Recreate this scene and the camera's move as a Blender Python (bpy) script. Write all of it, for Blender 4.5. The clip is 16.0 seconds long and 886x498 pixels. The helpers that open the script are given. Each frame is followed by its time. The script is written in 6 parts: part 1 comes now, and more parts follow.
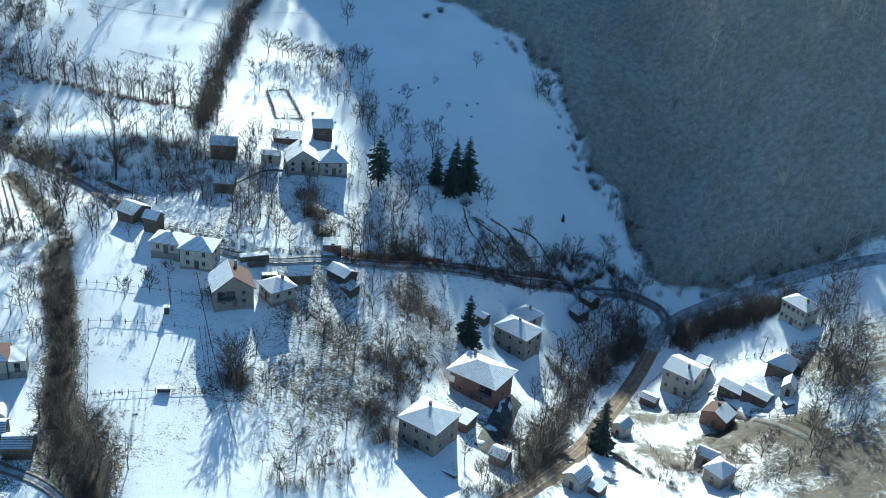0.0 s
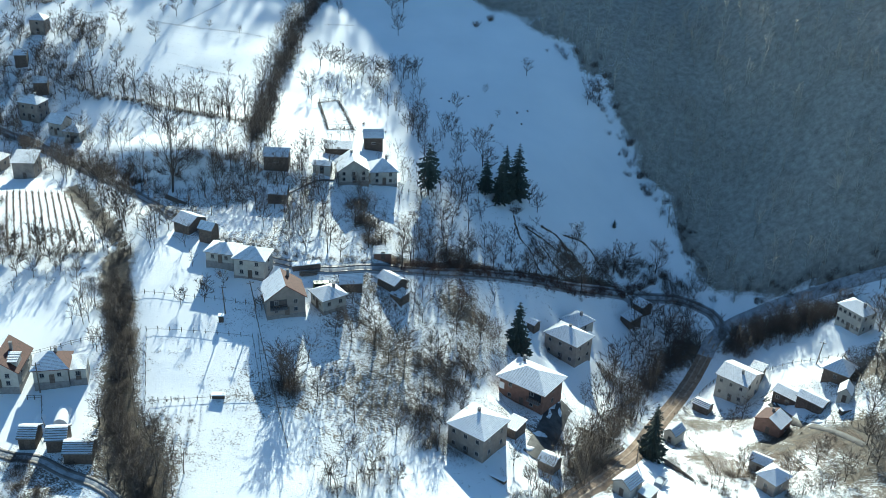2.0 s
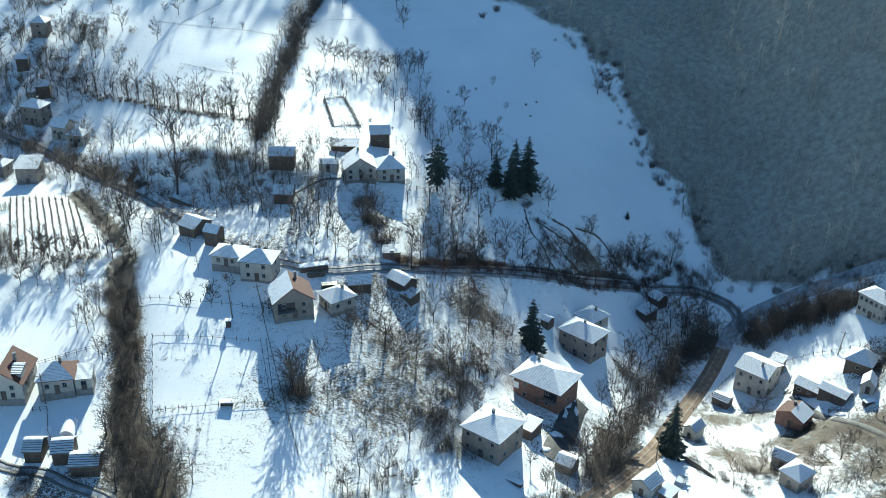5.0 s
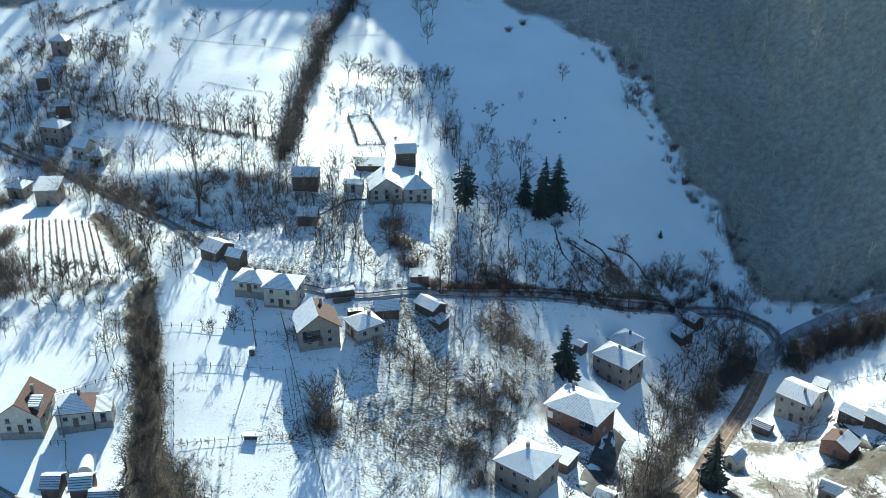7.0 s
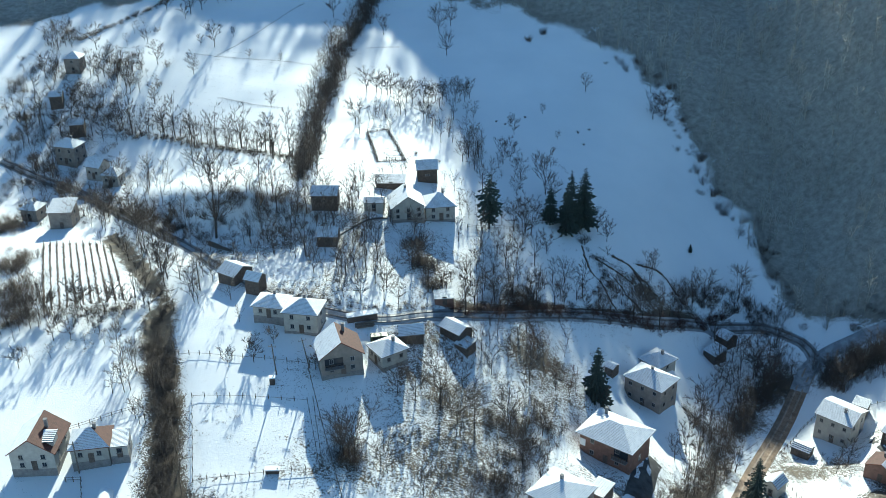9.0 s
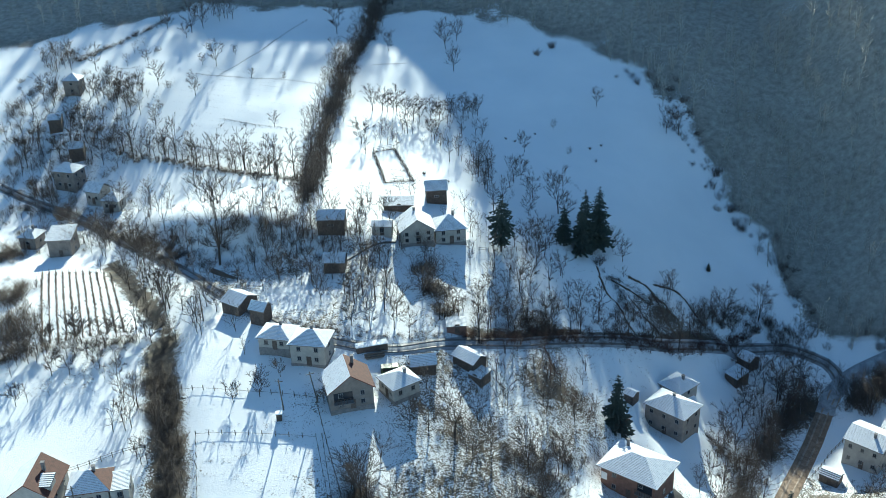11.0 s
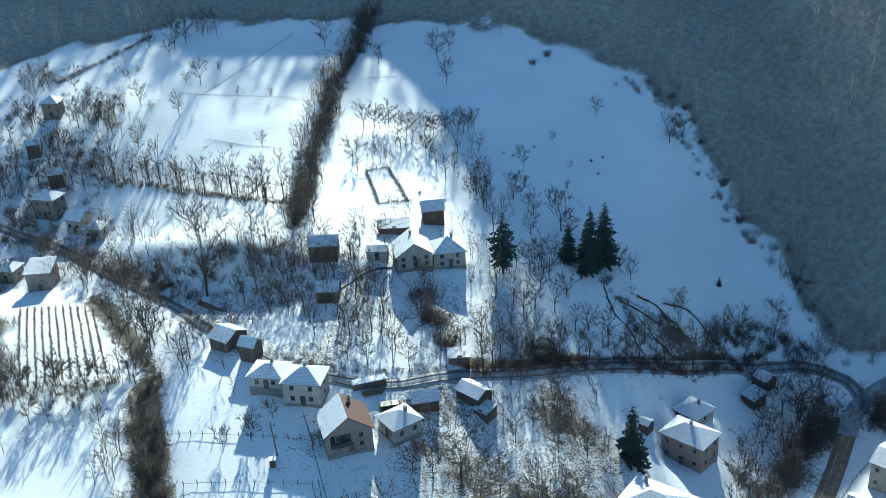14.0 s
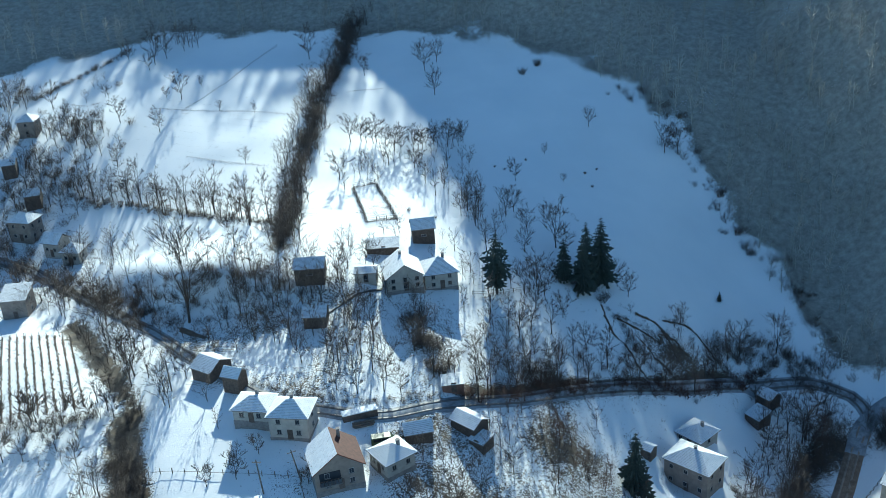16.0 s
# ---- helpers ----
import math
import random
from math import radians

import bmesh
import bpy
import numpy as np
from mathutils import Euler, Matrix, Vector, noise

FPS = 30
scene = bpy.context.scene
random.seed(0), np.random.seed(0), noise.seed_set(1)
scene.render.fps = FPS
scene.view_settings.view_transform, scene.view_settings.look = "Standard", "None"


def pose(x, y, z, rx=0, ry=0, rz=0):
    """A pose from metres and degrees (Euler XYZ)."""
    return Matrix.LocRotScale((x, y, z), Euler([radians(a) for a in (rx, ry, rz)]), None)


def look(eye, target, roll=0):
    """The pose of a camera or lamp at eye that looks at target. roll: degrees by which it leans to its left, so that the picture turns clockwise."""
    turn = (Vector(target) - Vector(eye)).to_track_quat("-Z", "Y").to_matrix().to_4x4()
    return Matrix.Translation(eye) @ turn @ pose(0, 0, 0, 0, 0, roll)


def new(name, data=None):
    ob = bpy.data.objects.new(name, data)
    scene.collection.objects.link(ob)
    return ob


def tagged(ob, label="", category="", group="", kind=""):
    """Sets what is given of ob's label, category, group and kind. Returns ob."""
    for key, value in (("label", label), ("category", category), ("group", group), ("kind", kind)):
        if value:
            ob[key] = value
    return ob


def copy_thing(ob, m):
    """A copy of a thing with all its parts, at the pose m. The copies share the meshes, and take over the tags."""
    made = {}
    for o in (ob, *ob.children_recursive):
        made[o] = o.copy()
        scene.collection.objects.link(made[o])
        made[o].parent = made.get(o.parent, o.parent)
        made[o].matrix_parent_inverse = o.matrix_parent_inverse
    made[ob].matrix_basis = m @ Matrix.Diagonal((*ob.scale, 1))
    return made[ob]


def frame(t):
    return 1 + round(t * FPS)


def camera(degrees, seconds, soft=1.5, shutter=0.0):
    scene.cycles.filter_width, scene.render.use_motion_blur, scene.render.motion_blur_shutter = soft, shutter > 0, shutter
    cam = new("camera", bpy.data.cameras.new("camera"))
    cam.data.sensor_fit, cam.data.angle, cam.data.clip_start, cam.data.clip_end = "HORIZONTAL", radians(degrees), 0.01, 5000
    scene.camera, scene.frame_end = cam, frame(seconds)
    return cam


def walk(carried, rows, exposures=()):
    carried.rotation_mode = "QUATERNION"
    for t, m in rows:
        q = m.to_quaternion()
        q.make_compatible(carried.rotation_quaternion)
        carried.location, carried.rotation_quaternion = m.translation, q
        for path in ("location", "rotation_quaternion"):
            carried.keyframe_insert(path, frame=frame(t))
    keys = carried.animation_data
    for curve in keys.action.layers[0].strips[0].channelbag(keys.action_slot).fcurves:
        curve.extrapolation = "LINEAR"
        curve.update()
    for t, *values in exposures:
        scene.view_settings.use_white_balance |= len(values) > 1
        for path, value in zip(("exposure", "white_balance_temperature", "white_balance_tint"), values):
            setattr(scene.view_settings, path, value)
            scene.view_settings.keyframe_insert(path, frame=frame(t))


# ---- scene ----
EXPOSURES = [(0.0, 0.78, 4870, -5), (0.6, 0.88, 5000, -5), (3.0, 0.92, 5090, -5), (9.0, 0.94, 5140, -5), (14.0, 0.90, 4980, -6), (16.0, 0.82, 4880, -6)]   # seconds, stops, white balance
# ---- camera and walk ----
cam = camera(48.0, 16.0, soft=0.85)
PATH = [
    # seconds, x, y, z, pitch, yaw, roll
    (0, -2.30, 1.46, 128.26, -27.212, -3.852, -5.012),
    (0.1, -1.59, 1.29, 128.94, -27.421, -1.882, -5.022),
    (0.2, -1.26, 1.21, 129.26, -27.518, -0.963, -5.026),
    (0.3, -1.18, 1.19, 129.34, -27.543, -0.733, -5.027),
    (0.5, -1.12, 1.18, 129.40, -27.560, -0.569, -5.028),
    (1, -1.06, 0.62, 129.44, -27.256, -0.333, -4.145),
    (1.5, -0.00, 0.00, 129.99, -27.205, 0.002, -3.194),
    (2, -0.16, -0.24, 129.31, -27.020, -0.047, -2.707),
    (2.5, 0.28, -0.36, 129.27, -26.976, 0.020, -2.246),
    (3, 0.55, -0.48, 129.05, -27.005, 0.056, -1.868),
    (5.5, 0.24, 6.67, 128.23, -27.593, 0.968, -0.772),
    (6, -0.50, 8.56, 128.00, -27.326, 1.313, -0.635),
    (6.5, -1.11, 10.73, 127.88, -27.135, 1.726, -0.400),
    (7, -1.75, 12.71, 127.51, -26.937, 2.095, -0.107),
    (7.5, -2.39, 14.70, 127.64, -26.790, 2.443, 0.210),
    (8, -2.93, 16.57, 127.45, -26.748, 2.715, 0.562),
    (8.5, -3.59, 18.70, 127.17, -26.672, 2.926, 0.858),
    (9, -4.00, 20.85, 126.97, -26.575, 3.120, 1.093),
    (11.5, -5.87, 31.31, 126.20, -25.842, 3.472, 2.322),
    (12, -6.13, 33.22, 126.10, -25.743, 3.441, 2.542),
    (12.5, -6.38, 35.30, 125.86, -25.605, 3.398, 2.818),
    (13, -6.60, 37.34, 125.29, -25.530, 3.327, 2.999),
    (13.5, -6.70, 39.53, 125.27, -25.703, 3.280, 3.291),
    (14, -6.91, 41.97, 124.89, -25.660, 3.142, 3.499),
    (14.5, -6.98, 44.19, 124.75, -25.617, 3.018, 3.697),
    (15, -7.14, 46.50, 124.47, -25.528, 2.810, 3.890),
    (15.5, -7.54, 48.69, 124.27, -25.450, 2.556, 4.006),
    (16, -7.47, 50.89, 124.26, -25.401, 2.462, 4.148),
]
walk(cam, [(t, pose(x, y, z, 0, 0, yaw) @ pose(0, 0, 0, 90 + pitch) @ pose(0, 0, 0, 0, 0, -roll)) for t, x, y, z, pitch, yaw, roll in PATH],
     exposures=EXPOSURES)

# ---- daylight ----
SUN_ELEVATION, SUN_AZIMUTH = radians(27.0), radians(0.5)   # azimuth from +y towards +x
world = bpy.data.worlds.new("winter_sky")
world.use_nodes = True
scene.world = world
nt = world.node_tree
sky = nt.nodes.new("ShaderNodeTexSky")
sky.sky_type = 'NISHITA'
sky.sun_disc = False
sky.sun_elevation = SUN_ELEVATION
sky.sun_rotation = SUN_AZIMUTH
sky.air_density, sky.dust_density, sky.ozone_density = 1.2, 0.3, 2.0
nt.nodes["Background"].inputs["Strength"].default_value = 0.07
nt.links.new(sky.outputs["Color"], nt.nodes["Background"].inputs["Color"])
sun = new("sun", bpy.data.lights.new("sun", 'SUN'))
sun.data.energy = 5.0
sun.data.angle = radians(0.55)
sun.data.color = (1.0, 0.85, 0.62)
sun_dir = Vector((math.sin(SUN_AZIMUTH) * math.cos(SUN_ELEVATION), math.cos(SUN_AZIMUTH) * math.cos(SUN_ELEVATION), math.sin(SUN_ELEVATION)))
sun.matrix_world = look((0, 0, 300) , tuple(Vector((0, 0, 300)) - sun_dir))


# ---- materials ----
def material(name, colour, roughness=0.8, metal=0.0):
    m = bpy.data.materials.new(name)
    m.use_nodes = True
    b = m.node_tree.nodes["Principled BSDF"]
    b.inputs["Base Color"].default_value = (*colour, 1)
    b.inputs["Roughness"].default_value = roughness
    b.inputs["Metallic"].default_value = metal
    return m


def node(m, kind, **values):
    n = m.node_tree.nodes.new(kind)
    for key, value in values.items():
        n.inputs[key].default_value = value
    return n


def link(m, a, out, b, inp):
    m.node_tree.links.new(a.outputs[out], b.inputs[inp])


def ramp(m, stops):
    r = m.node_tree.nodes.new("ShaderNodeValToRGB")
    while len(r.color_ramp.elements) < len(stops):
        r.color_ramp.elements.new(0.5)
    for e, (p, c) in zip(r.color_ramp.elements, stops):
        e.position, e.color = p, (*c, 1)
    return r


def grainy(name, dark, light, scale=3.0, roughness=0.85, bump=0.3, per_object=0.0, detail=6.0, fine=0.0):
    """Two tones mixed by noise at a metric scale, with fine relief and a little variation from thing to thing."""
    m = material(name, light, roughness)
    b = m.node_tree.nodes["Principled BSDF"]
    geo = node(m, "ShaderNodeNewGeometry")
    n = node(m, "ShaderNodeTexNoise", Scale=scale, Detail=detail, Roughness=0.65)
    link(m, geo, "Position", n, "Vector")
    r = ramp(m, [(0.3, dark), (0.7, light)])
    link(m, n, "Fac", r, "Fac")
    out, sock = r, "Color"
    if fine:
        n2 = node(m, "ShaderNodeTexNoise", Scale=scale * 9, Detail=3.0)
        link(m, geo, "Position", n2, "Vector")
        mx = node(m, "ShaderNodeMix")
        mx.data_type, mx.blend_type = 'RGBA', 'MULTIPLY'
        mx.inputs[0].default_value = fine
        link(m, r, "Color", mx, 6)
        r2 = ramp(m, [(0.35, (0.35, 0.35, 0.35)), (0.65, (1.2, 1.2, 1.2))])
        link(m, n2, "Fac", r2, "Fac")
        m.node_tree.links.new(r2.outputs["Color"], mx.inputs[7])
        out, sock = mx, 2
    if per_object:
        info = node(m, "ShaderNodeObjectInfo")
        hs = node(m, "ShaderNodeHueSaturation")
        mr = node(m, "ShaderNodeMapRange")
        mr.inputs["To Min"].default_value, mr.inputs["To Max"].default_value = 1 - per_object, 1 + per_object
        link(m, info, "Random", mr, "Value")
        link(m, mr, "Result", hs, "Value")
        m.node_tree.links.new(out.outputs[sock], hs.inputs["Color"])
        out, sock = hs, "Color"
    m.node_tree.links.new(out.outputs[sock], b.inputs["Base Color"])
    if bump:
        bp = node(m, "ShaderNodeBump", Strength=bump, Distance=0.05)
        link(m, n, "Fac", bp, "Height")
        link(m, bp, "Normal", b, "Normal")
    return m


def snow_ground():
    """Old snow with bare grass, trodden earth and brown bank showing through in patches."""
    m = material("snow_over_grass", (0.8, 0.8, 0.8), 0.75)
    b = m.node_tree.nodes["Principled BSDF"]
    geo = node(m, "ShaderNodeNewGeometry")
    coarse = node(m, "ShaderNodeTexNoise", Scale=0.035, Detail=4.0, Roughness=0.55)
    mid = node(m, "ShaderNodeTexNoise", Scale=0.5, Detail=6.0, Roughness=0.7)
    fine = node(m, "ShaderNodeTexNoise", Scale=3.2, Detail=6.0, Roughness=0.72)
    for n in (coarse, mid, fine):
        link(m, geo, "Position", n, "Vector")
    bare = node(m, "ShaderNodeAttribute")
    bare.attribute_name = "bare"
    # how much grass pokes through: patch value + noise
    a = node(m, "ShaderNodeMath"); a.operation = 'MULTIPLY_ADD'
    a.inputs[1].default_value, a.inputs[2].default_value = 0.6, -0.3
    link(m, mid, "Fac", a, 0)
    f = node(m, "ShaderNodeMath"); f.operation = 'MULTIPLY_ADD'
    f.inputs[1].default_value = 1.4
    link(m, fine, "Fac", f, 0); link(m, a, "Value", f, 2)
    s = node(m, "ShaderNodeMath"); s.operation = 'ADD'
    link(m, f, "Value", s, 0); link(m, bare, "Fac", s, 1)
    step = node(m, "ShaderNodeMapRange")
    step.inputs["From Min"].default_value, step.inputs["From Max"].default_value = 1.0, 1.08
    link(m, s, "Value", step, "Value")
    snow = ramp(m, [(0.3, (0.8, 0.82, 0.84)), (0.7, (0.9, 0.905, 0.91))])
    link(m, coarse, "Fac", snow, "Fac")
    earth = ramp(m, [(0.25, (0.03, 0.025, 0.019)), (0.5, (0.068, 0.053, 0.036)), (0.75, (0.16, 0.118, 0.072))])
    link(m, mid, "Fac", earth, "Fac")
    # leaf litter under the trees, its colour paled to stand in for haze
    haze_litter = ramp(m, [(0.3, (0.19, 0.18, 0.155)), (0.7, (0.41, 0.395, 0.345))])
    link(m, mid, "Fac", haze_litter, "Fac")
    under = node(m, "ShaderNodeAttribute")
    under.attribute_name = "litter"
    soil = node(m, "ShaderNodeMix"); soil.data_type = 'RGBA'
    link(m, under, "Fac", soil, 0); link(m, earth, "Color", soil, 6); link(m, haze_litter, "Color", soil, 7)
    mx = node(m, "ShaderNodeMix"); mx.data_type = 'RGBA'
    link(m, step, "Result", mx, 0); link(m, snow, "Color", mx, 6)
    m.node_tree.links.new(soil.outputs[2], mx.inputs[7])
    m.node_tree.links.new(mx.outputs[2], b.inputs["Base Color"])
    bp = node(m, "ShaderNodeBump", Strength=0.4, Distance=0.2)
    link(m, f, "Value", bp, "Height"); link(m, bp, "Normal", b, "Normal")
    return m


SNOW_GROUND = snow_ground()
ROOF_SNOW = grainy("thin_roof_snow", (0.62, 0.65, 0.7), (0.84, 0.85, 0.87), 1.2, 0.7, 0.3)
SNOW = grainy("snow", (0.76, 0.78, 0.8), (0.87, 0.88, 0.89), 0.8, 0.75, 0.4)
TILE_EDGE = grainy("tile_course_edge", (0.14, 0.135, 0.135), (0.33, 0.31, 0.30), 2.0)
BARE_SHEET = grainy("bare_dark_roof_sheet", (0.07, 0.075, 0.085), (0.16, 0.165, 0.175), 1.6, 0.6, 0.2)
RED_TILE = grainy("red_roof_tile", (0.062, 0.026, 0.02), (0.12, 0.05, 0.036), 1.5, 0.8, 0.3)
RED_EDGE = grainy("red_tile_edge", (0.10, 0.035, 0.02), (0.17, 0.06, 0.035), 2.0)
PLASTER = grainy("beige_plaster", (0.19, 0.165, 0.145), (0.30, 0.262, 0.232), 0.7, 0.9, 0.15, 0.12)
WHITE_PLASTER = grainy("white_plaster", (0.33, 0.315, 0.285), (0.47, 0.45, 0.41), 0.8, 0.9, 0.1, 0.08)
CONCRETE = grainy("grey_plinth", (0.16, 0.15, 0.15), (0.28, 0.27, 0.26), 1.5, 0.9, 0.3)
BRICK = grainy("red_brick_wall", (0.15, 0.09, 0.068), (0.25, 0.145, 0.112), 1.2, 0.9, 0.3)
BOARDS = grainy("dark_weathered_boards", (0.06, 0.048, 0.04), (0.15, 0.12, 0.10), 2.5, 0.9, 0.4, 0.25)
TIMBER = grainy("grey_timber", (0.10, 0.085, 0.07), (0.22, 0.19, 0.16), 3.0)
GLASS = material("dark_window_glass", (0.03, 0.035, 0.045), 0.08)
FRAME = grainy("pale_window_frame", (0.3, 0.29, 0.27), (0.45, 0.44, 0.42), 3.0, 0.6, 0.0)
BARK = grainy("grey_brown_bark", (0.05, 0.041, 0.035), (0.12, 0.10, 0.083), 4.0, 0.95, 0.3, 0.25)
TWIG = grainy("bare_twigs", (0.062, 0.051, 0.044), (0.155, 0.127, 0.106), 2.0, 0.95, 0.0, 0.3)
BRUSH = grainy("brown_brush", (0.06, 0.05, 0.043), (0.16, 0.131, 0.107), 1.0, 0.95, 0.0, 0.3)
REDDISH = grainy("reddish_brush", (0.075, 0.045, 0.036), (0.17, 0.105, 0.082), 1.0, 0.95, 0.0, 0.3)
NEEDLES = grainy("dark_green_needles", (0.026, 0.036, 0.031), (0.062, 0.078, 0.062), 2.0, 0.9, 0.0, 0.2)
# the haze over the wood is put into its pale twig colour
FOREST = grainy("bare_hazed_wood", (0.28, 0.27, 0.235), (0.50, 0.48, 0.425), 0.03, 0.95, 0.0)
DIRT_ROAD = grainy("brown_dirt_road", (0.16, 0.11, 0.075), (0.34, 0.25, 0.175), 0.8, 0.9, 0.5, 0.0, 6.0, 0.4)
SNOW_ROAD = grainy("packed_snow_road", (0.17, 0.17, 0.175), (0.5, 0.51, 0.53), 0.5, 0.8, 0.4, 0.0, 6.0, 0.3)
YARD = grainy("dark_wet_yard", (0.035, 0.034, 0.034), (0.125, 0.12, 0.115), 0.6, 0.75, 0.4, 0.0, 6.0, 0.3)
SOFT_RUT = grainy("pale_wheel_track", (0.2, 0.15, 0.11), (0.42, 0.34, 0.27), 0.8, 0.9, 0.4)
RUT = grainy("wet_wheel_rut", (0.09, 0.08, 0.075), (0.2, 0.185, 0.17), 1.2, 0.6, 0.3)


# ---- ground ----
def rise(d, k):
    return 0.5 * (d + np.sqrt(d * d + k * k))


def bump(x, y, cx, cy, sx, sy):
    return np.exp(-((x - cx) / sx) ** 2 - ((y - cy) / sy) ** 2)


def line_distance(X, Y, points):
    best = np.full(np.shape(X), 1e9)
    for (ax, ay), (bx, by) in zip(points, points[1:]):
        dx, dy = bx - ax, by - ay
        t = np.clip(((X - ax) * dx + (Y - ay) * dy) / (dx * dx + dy * dy + 1e-9), 0, 1)
        best = np.minimum(best, np.hypot(X - ax - t * dx, Y - ay - t * dy))
    return best


WOOD_EDGE = [(330, 222), (150, 230), (128, 238), (112, 244.5), (104, 248.5), (96, 251.5), (84, 254), (78.5, 256), (76.8, 262), (75.5, 275), (71, 288), (65, 297), (60, 305), (57, 315), (53, 329), (46, 342), (38, 351), (28, 365), (13, 378), (-6, 388), (-38, 396), (-83, 400), (-118, 402), (-129, 396), (-135, 391), (-143, 391), (-151, 388), (-160, 382), (-176, 376), (-230, 366)]


def wood_side(X, Y):
    """True where the land lies beyond the wood's edge."""
    X, Y = np.asarray(X, float), np.asarray(Y, float)
    ex = np.array([p[0] for p in reversed(WOOD_EDGE)], float)
    ey = np.array([p[1] for p in reversed(WOOD_EDGE)], float)
    return Y > np.interp(X, ex, ey)


def into_wood(X, Y):
    """Metres behind the wood's edge, negative outside it."""
    return np.where(wood_side(X, Y), 1, -1) * line_distance(X, Y, WOOD_EDGE)


TERRACE_X, TERRACE_Y = [-120, -103, -88, -77, -64, -54, -49], [278, 270, 257, 245, 243, 238, 238]
# how steeply the wooded hill climbs behind its edge, along x
HILL_X = [-140, -90, -50, -20, 0, 20, 40, 64, 86, 120, 300]
HILL_STEEP = [0.10, 0.12, 0.29, 0.45, 0.70, 0.70, 0.50, 0.24, 0.12, 0.50, 0.50]
# broad swells and hollows of the valley: x, y, reach, height
SWELLS = [(-40, 225, 85, 14.8), (60, 225, 60, -4.1), (80, 300, 45, -12.8), (60, 165, 60, -10.0), (80, 240, 45, -11.1), (-120, 270, 45, -2.0), (-60, 330, 85, 5.9), (60, 225, 45, -11.8), (80, 285, 45, -5.0), (60, 195, 45, -10.1), (-120, 285, 45, -7.5), (80, 255, 45, -8.4)]


def land(x, y):
    x, y = np.asarray(x, float), np.asarray(y, float)
    z = 4.82+(-0.0164)*x+0.2008*rise(y - 225, 40)
    for cx, cy, s, h in SWELLS:
        z = z + h * bump(x, y, cx, cy, s, s * 0.8)
    z = z + 0.10 * rise(y - 398, 30) + 0.2 * rise(x - 72 - 0.05 * (y - 260) - 0.9 * rise(215 - y, 20), 16)
    # the terrace edge below the upper field
    edge = y - np.interp(x, TERRACE_X, TERRACE_Y)
    z = z + bump(x, y, -73, 244, 33, 30) * (9.5 / (1 + np.exp(-np.clip(edge / 1.5, -40, 40))) - 4.7)
    d = into_wood(x, y)
    hill = np.interp(x, HILL_X, HILL_STEEP) * rise(d - 6, 10)
    return z + 170 * (1 - np.exp(-hill / 170))


def height(x, y):
    return float(land(x, y))


def far_land(x, y):
    """The same land, let go level far off."""
    cx, cy = np.clip(x, -420, 420), np.clip(y, 60, 640)
    z = land(cx, cy)
    # the mountain ridge behind the wood, which keeps the low sun off it
    f = np.clip((y - 540) / 100, 0, 1)
    crest = np.interp(x, [-250, -180, -140, -115, -105, -88, -74, -63, -47, -28, 10, 35, 60, 85, 110, 160, 300], [176, 176, 170, 172, 176, 178, 179, 179, 179, 182, 188, 198, 196, 190, 198, 230, 245])
    z = z + f * f * (3 - 2 * f) * np.maximum(0, crest - land(cx, np.full(np.shape(cx), 640.0)))
    return z - 0.12 * rise(y - 680, 60) * (y > 640) + 0.05 * rise(60 - y, 40) * (y < 60)


def smooth_line(points, step=2.0):
    """A rounded line through plan points, every few metres."""
    p = [Vector((*q[:2], 0)) for q in points]
    p = [2 * p[0] - p[1]] + p + [2 * p[-1] - p[-2]]
    out = []
    for i in range(1, len(p) - 2):
        n = max(2, int((p[i + 1] - p[i]).length / step))
        for k in range(n):
            t = k / n
            a, b, c, d = p[i - 1], p[i], p[i + 1], p[i + 2]
            out.append(0.5 * ((2 * b) + (c - a) * t + (2 * a - 5 * b + 4 * c - d) * t * t + (3 * b - a - 3 * c + d) * t ** 3))
    out.append(p[-2])
    return out


UPPER_ROAD = [(-151, 293), (-134, 285), (-124, 280), (-101, 258), (-80, 238), (-68, 224), (-53, 209), (-39, 203), (-27, 202), (-15, 207), (1, 214), (21, 229), (45, 246), (61, 254), (71, 256), (79, 252), (81, 247)]
LOWER_ROAD = [(150, 226), (132, 233), (117, 240), (106, 244.5), (96, 247.5), (86, 247.5), (79, 243.5), (75, 237), (70, 228), (57, 204), (44, 176), (33, 158), (22, 144), (8, 132)]
FOOT_LANE = [(-95, 152), (-79.5, 143.2), (-72.2, 142.0), (-66.0, 139.0), (-57.5, 135.8), (-45, 126)]
STREAM = [(-103, 249), (-94, 237), (-84, 222), (-76, 210), (-76, 202), (-73, 194), (-69, 183), (-65, 170), (-62, 157), (-57, 147), (-48, 130), (-42, 118)]
CREEK = [(72, 240), (64, 233), (51, 212), (40, 185), (32, 161)]
LANE_BANK = [(-12, 211), (-4, 213.5), (4, 217.5), (14, 224.5), (25, 233), (36, 241), (47, 249), (60, 256)]
HEDGE = [(-46, 405), (-49, 397), (-51, 369), (-54, 347), (-55, 324), (-56, 300), (-55, 274), (-53, 255), (-56, 244)]


